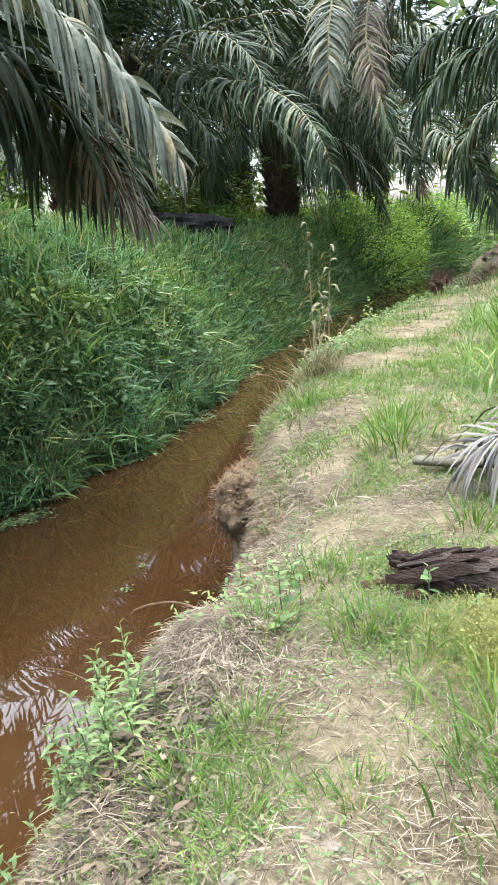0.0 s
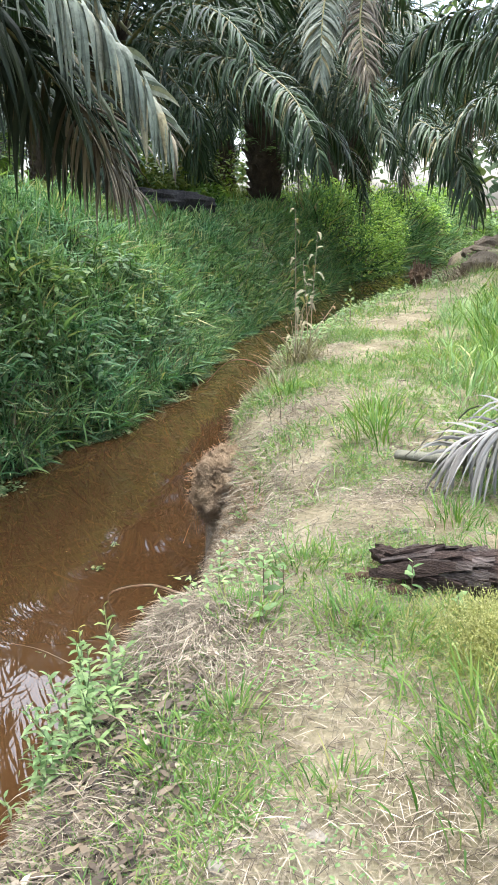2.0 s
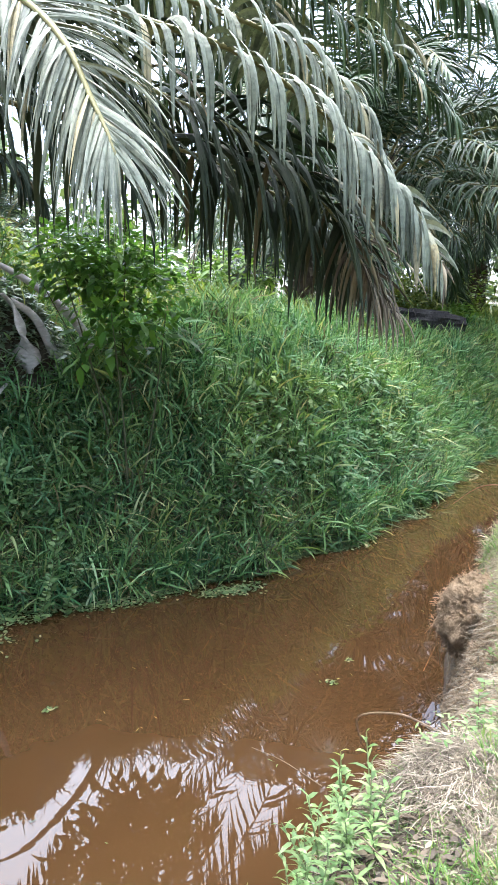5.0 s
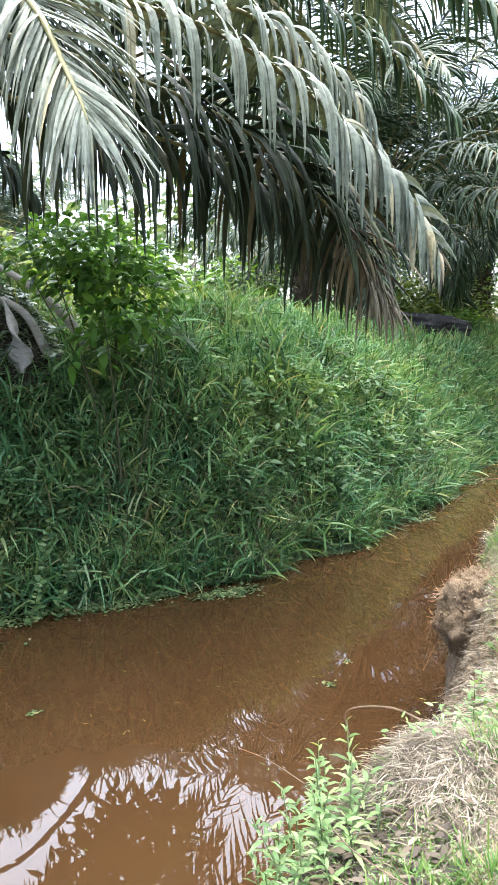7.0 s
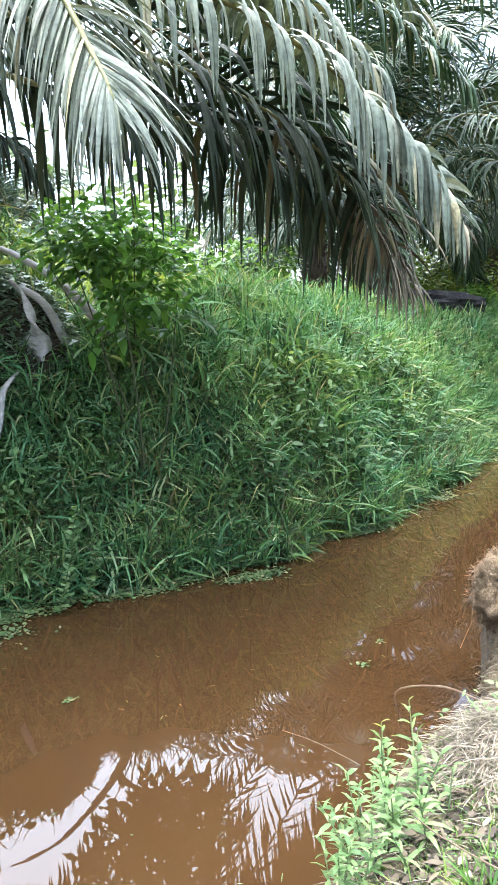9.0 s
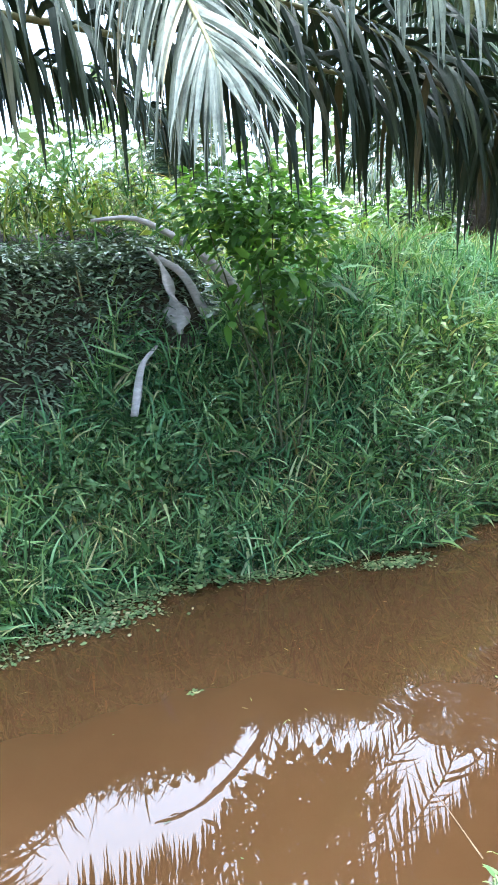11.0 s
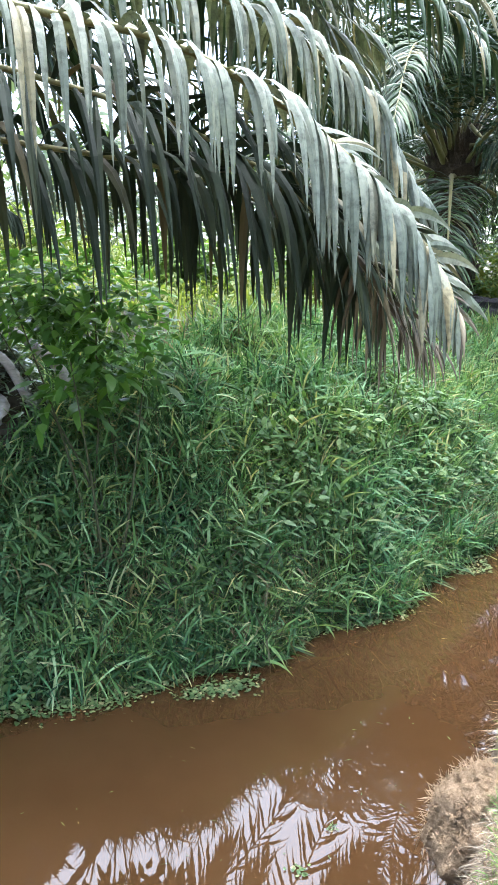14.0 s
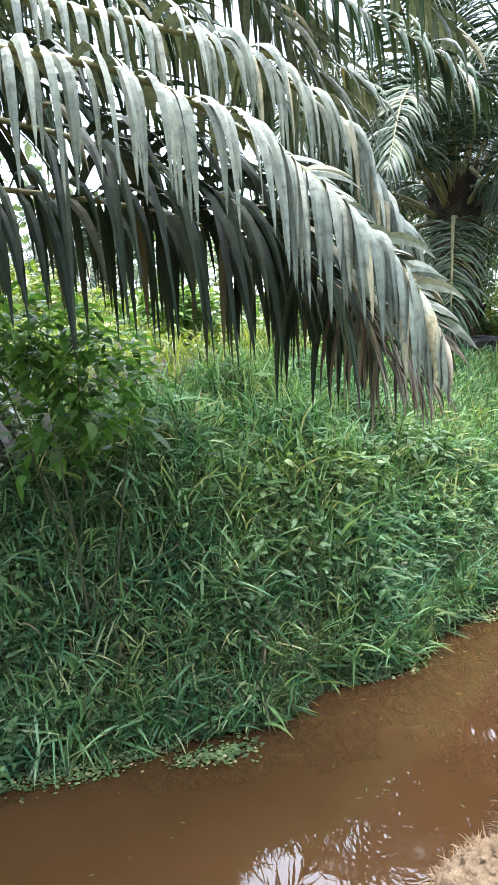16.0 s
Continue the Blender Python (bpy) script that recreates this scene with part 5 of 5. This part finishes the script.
for i in range(26):
    a = rng.uniform(2.4, 4.9)
    p = np.array([-0.91 + 0.15 * math.cos(a), 3.07 + 0.18 * math.sin(a), rng.uniform(-0.53, -0.38)])
    o = np.array([math.cos(a), math.sin(a), 0]) * 0.05
    L = rng.uniform(0.05, 0.16)
    v, f = tube(curve_through([p - o, p + o * 0.6, p + o + np.array([rng.normal(0, 0.02), rng.normal(0, 0.03), -L])], 6), np.linspace(0.003, 0.0012, 6), 4)
    part("root", mesh_of("root", v, f, M_CLAY), clod)

bm = bmesh.new()
for i in range(1300):
    d = norm(rng.normal(0, 1, 3) + np.array([-0.4, -0.3, 0.1]))
    p = np.array([-0.91, 3.07, -0.41]) + d * np.array([0.17, 0.2, 0.19]) * rng.uniform(0.9, 1.05)
    made = bmesh.ops.create_icosphere(bm, subdivisions=1, radius=rng.uniform(0.004, 0.016), matrix=Matrix.Translation(p.tolist()))
    for v in made["verts"]:
        v.co += Vector(rng.normal(0, 0.003, 3).tolist())
me = bpy.data.meshes.new("loose_earth")
bm.to_mesh(me)
bm.free()
me.materials.append(M_CLAY)
tagged(part("loose_earth", me, clod), "crumbly lumps of brown earth", kind="stuff")
n = 2200
d = norm(rng.normal(0, 1, (n, 3)) + np.array([-0.5, -0.3, 0.2]))
hair = blades(np.array([-0.91, 3.07, -0.41]) + d * np.array([0.18, 0.21, 0.2]) * rng.uniform(0.85, 1.08, (n, 1)), rng.uniform(0, 6.28, n), rng.uniform(0.015, 0.06, n), rng.uniform(0.002, 0.005, n), rng.uniform(0.6, 2.2, n), rng.uniform(-0.5, 0.8, n), 2)
tagged(part("root_mat", gather("root_mat", [hair], [M_CLAY]), clod), "matted dry rootlets", kind="stuff")

# crumbled earth and rootlets down the face of the bank beside the clod
n = 2400
y = rng.uniform(1.95, 3.0, n)
x = near_x(y) + rng.uniform(-0.02, 0.3, n)
p = np.stack([x, y, land_z(x, y)], 1)
bm = bmesh.new()
for q in p:
    made = bmesh.ops.create_icosphere(bm, subdivisions=1, radius=float(rng.uniform(0.004, 0.02)), matrix=Matrix.Translation(q.tolist()))
    for v in made["verts"]:
        v.co += Vector(rng.normal(0, 0.004, 3).tolist())
me = bpy.data.meshes.new("crumbled_earth")
bm.to_mesh(me)
bm.free()
me.materials.append(M_CLAY)
thing("crumbled_earth", me, "crumbled brown earth on the face of the near bank", "earth", "stuff")
n = 7000
y = rng.uniform(1.95, 3.05, n)
x = near_x(y) + rng.uniform(0.02, 0.42, n)
litter = turf(n, x, y, rng.uniform(0.02, 0.085, n), rng.uniform(0.0009, 0.0026, n), rng.uniform(0.7, 2.0, n), rng.uniform(0.2, 1.2, n), rng.uniform(0, 0.02, n))
thing("bank_face_straw", gather("bank_face_straw", [litter], [M_STRAW]), "dry rootlets and straw matted over the bank face", "straw", "stuff")

# bleached frond lying right of the path
grey = new("dead_frond")
tagged(grey, "bleached grey dead palm frond lying on the grass", "palm frond")
fm, lm = frond_meshes([(1.29, 2.54, 0.24), (1.01, 2.6, 0.27), (0.76, 2.61, 0.25), (0.55, 2.6, 0.23), (0.4, 2.55, 0.19), (0.3, 2.49, 0.12)], 72, 0.41, 0.013, 0.42, [M_GREYLEAF], 21, single=True, sides=(0.8, 1.0), push=0.7, ragged=0.6, r0=0.015, first=0.0)
part("rachis", fm, grey)
fm.materials.clear()
fm.materials.append(M_PETIOLE)
for m in lm:
    part("leaflet", m, grey)
fm, lm = frond_meshes([(1.09, 2.82, 0.16), (0.79, 2.91, 0.18), (0.53, 2.95, 0.16), (0.31, 2.94, 0.08)], 36, 0.27, 0.016, 0.45, [M_GREYLEAF], 22, single=True, push=0.9, r0=0.011, first=0.0)
grey2 = new("dead_frond")
tagged(grey2, "second bleached dead palm frond behind the first", "palm frond")
fm.materials.clear()
fm.materials.append(M_PETIOLE)
part("rachis", fm, grey2)
for m in lm:
    part("leaflet", m, grey2)


def stick(name, ctrl, radii, mat, label, category="stick", flat=1.0, sides=6, n=14):
    v, f = tube(curve_through(ctrl, n), np.interp(np.linspace(0, 1, n), np.linspace(0, 1, len(radii)), radii), sides, flat)
    return thing(name, smooth(mesh_of(name, v, f, mat)), label, category)


stick("petiole_stub", [(0.06, 2.64, 0.03), (0.21, 2.64, 0.04), (0.38, 2.65, 0.05)], [0.0248, 0.0275, 0.0248], M_STUB, "grey weathered palm petiole lying in the grass", "petiole", 0.6)
stick("petiole_stub", [(0.57, 2.03, 0.03), (0.61, 2.09, 0.06), (0.67, 2.21, 0.08)], [0.0044, 0.0055, 0.0050], M_PETIOLE, "pale grey stalk leaning behind the log", "stick")

# pale dead petioles hanging over the dark bank
stick("dead_petiole", [(-4.09, 1.84, 1.3), (-4.08, 2.09, 1.31), (-4.07, 2.29, 1.23), (-4.06, 2.51, 1.09), (-4.06, 2.73, 0.89), (-4.04, 2.81, 0.72)], [0.005, 0.008, 0.011, 0.014, 0.018, 0.02], M_PALESTALK, "bleached dead palm petiole curving over the bank", "petiole", 2.2)
stick("dead_petiole", [(-4.14, 2.21, 1.1), (-4.13, 2.29, 1), (-4.09, 2.33, 0.81), (-4.1, 2.35, 0.64), (-4.1, 2.36, 0.56)], [0.045, 0.06, 0.085, 0.12, 0.1], M_PALESTALK, "pale split petiole base hanging down the bank", "petiole", 0.22)
stick("dead_petiole", [(-4.14, 2.27, 1.06), (-4.12, 2.43, 0.94), (-4.12, 2.56, 0.69), (-4.1, 2.61, 0.56)], [0.01, 0.014, 0.018, 0.02], M_PALESTALK, "grey dead petiole on the bank", "petiole", 2.2)
stick("dead_petiole", [(-4, 2.16, 0.5), (-3.87, 2.01, 0.4), (-3.81, 1.94, 0.22), (-3.78, 1.9, 0.1)], [0.015, 0.025, 0.035, 0.03], M_PALESTALK, "grey dead stalk half buried in the bank grass", "petiole", 0.5)

# twigs at the water
stick("twig", [(-0.43, 1.76, -0.30), (-0.42, 1.73, -0.20), (-0.31, 1.77, -0.16), (-0.18, 1.75, -0.14)], [0.002, 0.0025, 0.003, 0.003], M_TWIG, "thin arching brown twig over the water", "twig", sides=5)
stick("twig", [(-0.9, 1.74, -0.52), (-0.66, 1.66, -0.42), (-0.31, 1.48, -0.25)], [0.0008, 0.0012, 0.0016], M_TWIG, "thin dry stalk dipping into the water", "twig", sides=5)
stick("twig", [(-1.27, 4.06, -0.14), (-1.19, 3.7, 0.05), (-1.36, 3.7, 0.03), (-2.02, 4.4, -0.29)], [0.0039, 0.0033, 0.0028, 0.0022], M_TWIG, "dry stalk bending over the water", "twig", sides=5)
stick("twig", [(0.13, 1.13, 0.03), (0.22, 1.09, 0.06), (0.31, 1.11, 0.05), (0.38, 1.17, 0.02)], [0.0011, 0.0011, 0.0011, 0.0008], M_TWIG, "bent dry twig on the straw", "twig", sides=5)


# ---- single weeds ----
def weed(x, y, h, n_leaf, leaf, label, mat=None, lean=(0, 0), bare=0.15, width=0.32, stem_mat=None, droop=0.2, z=None):
    z = float(land_z(x, y)) - 0.02 if z is None else z
    line = curve_through([(x, y, z), (x + lean[0] * 0.4, y + lean[1] * 0.4, z + h * 0.5), (x + lean[0], y + lean[1], z + h)], 12)
    v, f = tube(line, np.linspace(0.002, 0.0008, 12) * (1 + h), 5)
    root = new("weed_plant")
    tagged(root, label, "weed", "weeds")
    part("stem", mesh_of("stem", v, f, stem_mat or M_TWIG), root)
    u = np.linspace(bare, 1, n_leaf)
    p = np.stack([np.interp(u, np.linspace(0, 1, 12), line[:, i]) for i in range(3)], 1)
    a = np.arange(n_leaf) * 2.4 + rng.uniform(0, 6)
    d = np.stack([np.cos(a), np.sin(a), np.interp(u, [0, 1], [0.2, 0.8]) + rng.normal(0, 0.2, n_leaf)], 1)
    size = leaf * rng.uniform(0.7, 1.2, n_leaf) * np.interp(u, [0, 0.5, 1], [0.9, 1.1, 0.6])
    wide = leaf * width * rng.uniform(0.8, 1.2, n_leaf)
    for i in range(n_leaf):
        v, g = leaves(p[i : i + 1], d[i : i + 1], size[i : i + 1], wide[i : i + 1], rng, droop)
        part("leaf", mesh_of("leaf", v, [tuple(q) for some in g for q in some.tolist()], mat or M_WEED), root)
    return root


for x, y, h, n_leaf in ((-0.15, 1.34, 0.27, 20), (-0.10, 1.12, 0.18, 16), (-0.09, 1.07, 0.16, 14), (-0.07, 1.20, 0.19, 18), (-0.03, 1.26, 0.21, 18), (0.01, 1.20, 0.18, 18), (-0.06, 1.29, 0.23, 16), (0.04, 1.25, 0.16, 14),
                        (-0.02, 1.12, 0.14, 14), (0.05, 1.14, 0.13, 12), (-0.04, 1.01, 0.15, 14), (0.01, 0.94, 0.13, 12), (-0.01, 1.32, 0.18, 14), (0.08, 1.28, 0.11, 10), (-0.17, 1.21, 0.18, 14), (-0.04, 1.06, 0.13, 12), (-0.12, 1.26, 0.19, 16), (-0.09, 1.33, 0.18, 18), (-0.05, 1.22, 0.16, 20), (-0.01, 1.17, 0.14, 18), (0.02, 1.28, 0.16, 18), (-0.13, 1.15, 0.17, 18), (-0.07, 1.03, 0.12, 16), (-0.12, 1.29, 0.22, 20), (0.05, 1.20, 0.13, 16), (-0.06, 0.98, 0.16, 16), (-0.02, 0.90, 0.14, 14), (-0.01, 1.01, 0.13, 16), (0.03, 1.07, 0.14, 16), (0.00, 1.11, 0.15, 16), (0.05, 1.10, 0.11, 14), (-0.03, 0.98, 0.12, 14), (0.08, 1.23, 0.12, 14), (0.10, 1.17, 0.10, 12), (-0.08, 1.09, 0.16, 16), (0.02, 1.22, 0.15, 18)):
    weed(x, y, h, n_leaf + 4, 0.046, "light green leafy weed at the edge of the bank", lean=(rng.uniform(-0.08, 0.04), rng.uniform(-0.05, 0.05)), width=0.17, droop=0.4, stem_mat=M_GREENSTEM)
for x, y, h, n_leaf in ((0.12, 1.69, 0.13, 14), (0.15, 1.73, 0.10, 10), (0.44, 1.79, 0.11, 8), (-0.18, 1.94, 0.09, 9), (-0.24, 2.06, 0.08, 9), (-0.51, 2.53, 0.08, 10), (-0.39, 2.33, 0.09, 8), (0.55, 1.77, 0.06, 6), (0.59, 2.24, 0.11, 9), (0.18, 1.59, 0.06, 8), (-0.10, 1.82, 0.06, 8)):
    weed(x, y, h, n_leaf, 0.04, "small fresh green weed on the bank", width=0.4)
for x, y, h in ((0.14, 0.94, 0.054), (0.20, 0.89, 0.043), (0.08, 0.93, 0.054)):
    weed(x, y, h, 9, 0.033, "small weed with pale withered leaves", M_STRAW, width=0.3)
# the tall withered weed by the water
for k in range(15):
    weed(-1.21 + rng.normal(0, 0.04), 4.21 + rng.normal(0, 0.065), (0.9, 0.75, 0.6)[k] if k < 3 else rng.uniform(0.17, 0.5), 11 if k < 3 else 5, 0.12 if k < 3 else 0.08, "tall withered weed with pale leaves and dry stalks", M_TANLEAF, (rng.normal(0.01, 0.06), rng.normal(0, 0.06)) if k < 3 else (rng.normal(0, 0.14), rng.normal(0, 0.14)), 0.4 if k < 3 else 0.2, 0.2, M_DRYSTEM, 1.0)
tuft(-1.21, 4.21, 0.1, 240, 0.24, 0.0045, "dry tan stalks at the foot of the withered weed", M_TANLEAF, "dry_stalk_tuft", 1.2)
tuft(-1.05, 3.71, 0.108, 160, 0.162, 0.0032, "dry tan grass at the water's edge", M_TANLEAF, "dry_stalk_tuft", 0.9)
for x, y, h, n_leaf, lean in ((-3.27, 2.06, 0.85, 40, 0.22), (-3.28, 2.22, 0.5, 26, 0.14), (-3.22, 1.95, 0.65, 30, 0.28), (-3.24, 2.12, 0.45, 24, 0.22)):
    weed(x, y, h, n_leaf, 0.075, "pale green leafy weed standing in front of the bank grass", M_WEED, (lean, 0.0), 0.35, 0.5, M_GREENSTEM)
weed(-1.61, 5.80, 0.30, 12, 0.070, "small yellow-green weed on the lip of the bank")
weed(-1.46, 5.39, 0.22, 10, 0.065, "small yellow-green weed on the lip of the bank")

tuft(-6.45, 11.39, 0.5, 900, 0.45, 0.012, "brown withered grass beside the fallen trunk", M_STRAW, "dry_grass_tuft", 0.7)
tuft(-1.55, 9.03, 0.378, 1800, 0.189, 0.0065, "tan dry grass on the earth mound", M_STRAW, "dry_grass_tuft", 0.9)
# fine yellowish grass by the log
tuft(0.66, 1.70, 0.130, 5200, 0.070, 0.0011, "fluffy fine yellow-green grass tuft beside the log", M_YELLOWMOSS, "fine_grass_tuft", 1.5)
tuft(0.78, 1.71, 0.140, 4600, 0.076, 0.0011, "fluffy fine yellow-green grass tuft beside the log", M_YELLOWMOSS, "fine_grass_tuft", 1.5)

n = 9000
q = rng.normal(0, 0.5, (n, 2)) * np.array([0.18, 0.12])
x, y = 0.72 + q[:, 0], 1.71 + q[:, 1]
seeds = leaves(np.stack([x, y, land_z(x, y) + rng.uniform(0.015, 0.09, n) * np.exp(-(q ** 2).sum(1) * 14)], 1), rng.normal(0, 1, (n, 3)), rng.uniform(0.003, 0.0075, n), rng.uniform(0.0016, 0.0032, n))
thing("seed_heads", gather("seed_heads", [seeds], [M_YELLOWMOSS]), "haze of tiny yellowish seed heads over the fine grass", "grass", "stuff")

# pale clods on the path
for i in range(26):
    x, y = (rng.normal(0.45, 0.14), rng.normal(1.05, 0.1)) if i < 16 else (rng.uniform(0.05, 0.7), rng.uniform(1.0, 2.5))
    s = rng.uniform(0.004, 0.013)
    thing("dirt_clod", lump("dirt_clod", (x, y, float(land_z(x, y)) + s * 0.15), (s * 1.4, s, s * 0.5), 0.4, 1.6, M_PEBBLE, 2, float(i)), "pale flat clod of dry earth on the path", "clod", "", "clods on the path")

# leaves afloat
for x, y, s, lab in ((-1.50, 2.74, 0.040, "green floating water weed on the muddy water"), (-1.62, 2.98, 0.024, "small brown leaf floating on the water"), (-2.11, 1.55, 0.040, "small green leaf floating on the water")):
    a = rng.uniform(0, 6.28, 18)
    o = rng.normal(0, 0.5, (18, 2)) * s
    v, g = leaves(np.stack([x + o[:, 0], y + o[:, 1], np.full(18, WATER_Z + 0.006)], 1), np.stack([np.cos(a), np.sin(a), rng.uniform(0.02, 0.3, 18)], 1), rng.uniform(0.3, 0.7, 18) * s, rng.uniform(0.2, 0.5, 18) * s, rng, 0.05)
    thing("floating_leaf", gather("floating_leaf", [(v, g)], [M_DUCK]), lab, "leaf", "stuff")


# broad-leaved herbs standing out of the bank grass
r = np.random.default_rng(17)
for i in range(34):
    y = r.uniform(0.2, 7.5)
    s = r.uniform(0.25, 1.25)
    x = float(far_x(y)) - s
    if bare_bank(x, y) > 0.3:
        continue
    z = float(land_z(x, y)) + 0.35 * float(bank_depth(x, y))
    weed(x, y, r.uniform(0.22, 0.42), 14, r.uniform(0.06, 0.1), "leafy green herb standing out of the bank grass", M_BANKHERB if i % 3 else M_WEED, (r.uniform(0, 0.2), r.normal(0, 0.1)), 0.2, r.uniform(0.22, 0.4), M_GREENSTEM, 0.4, z)
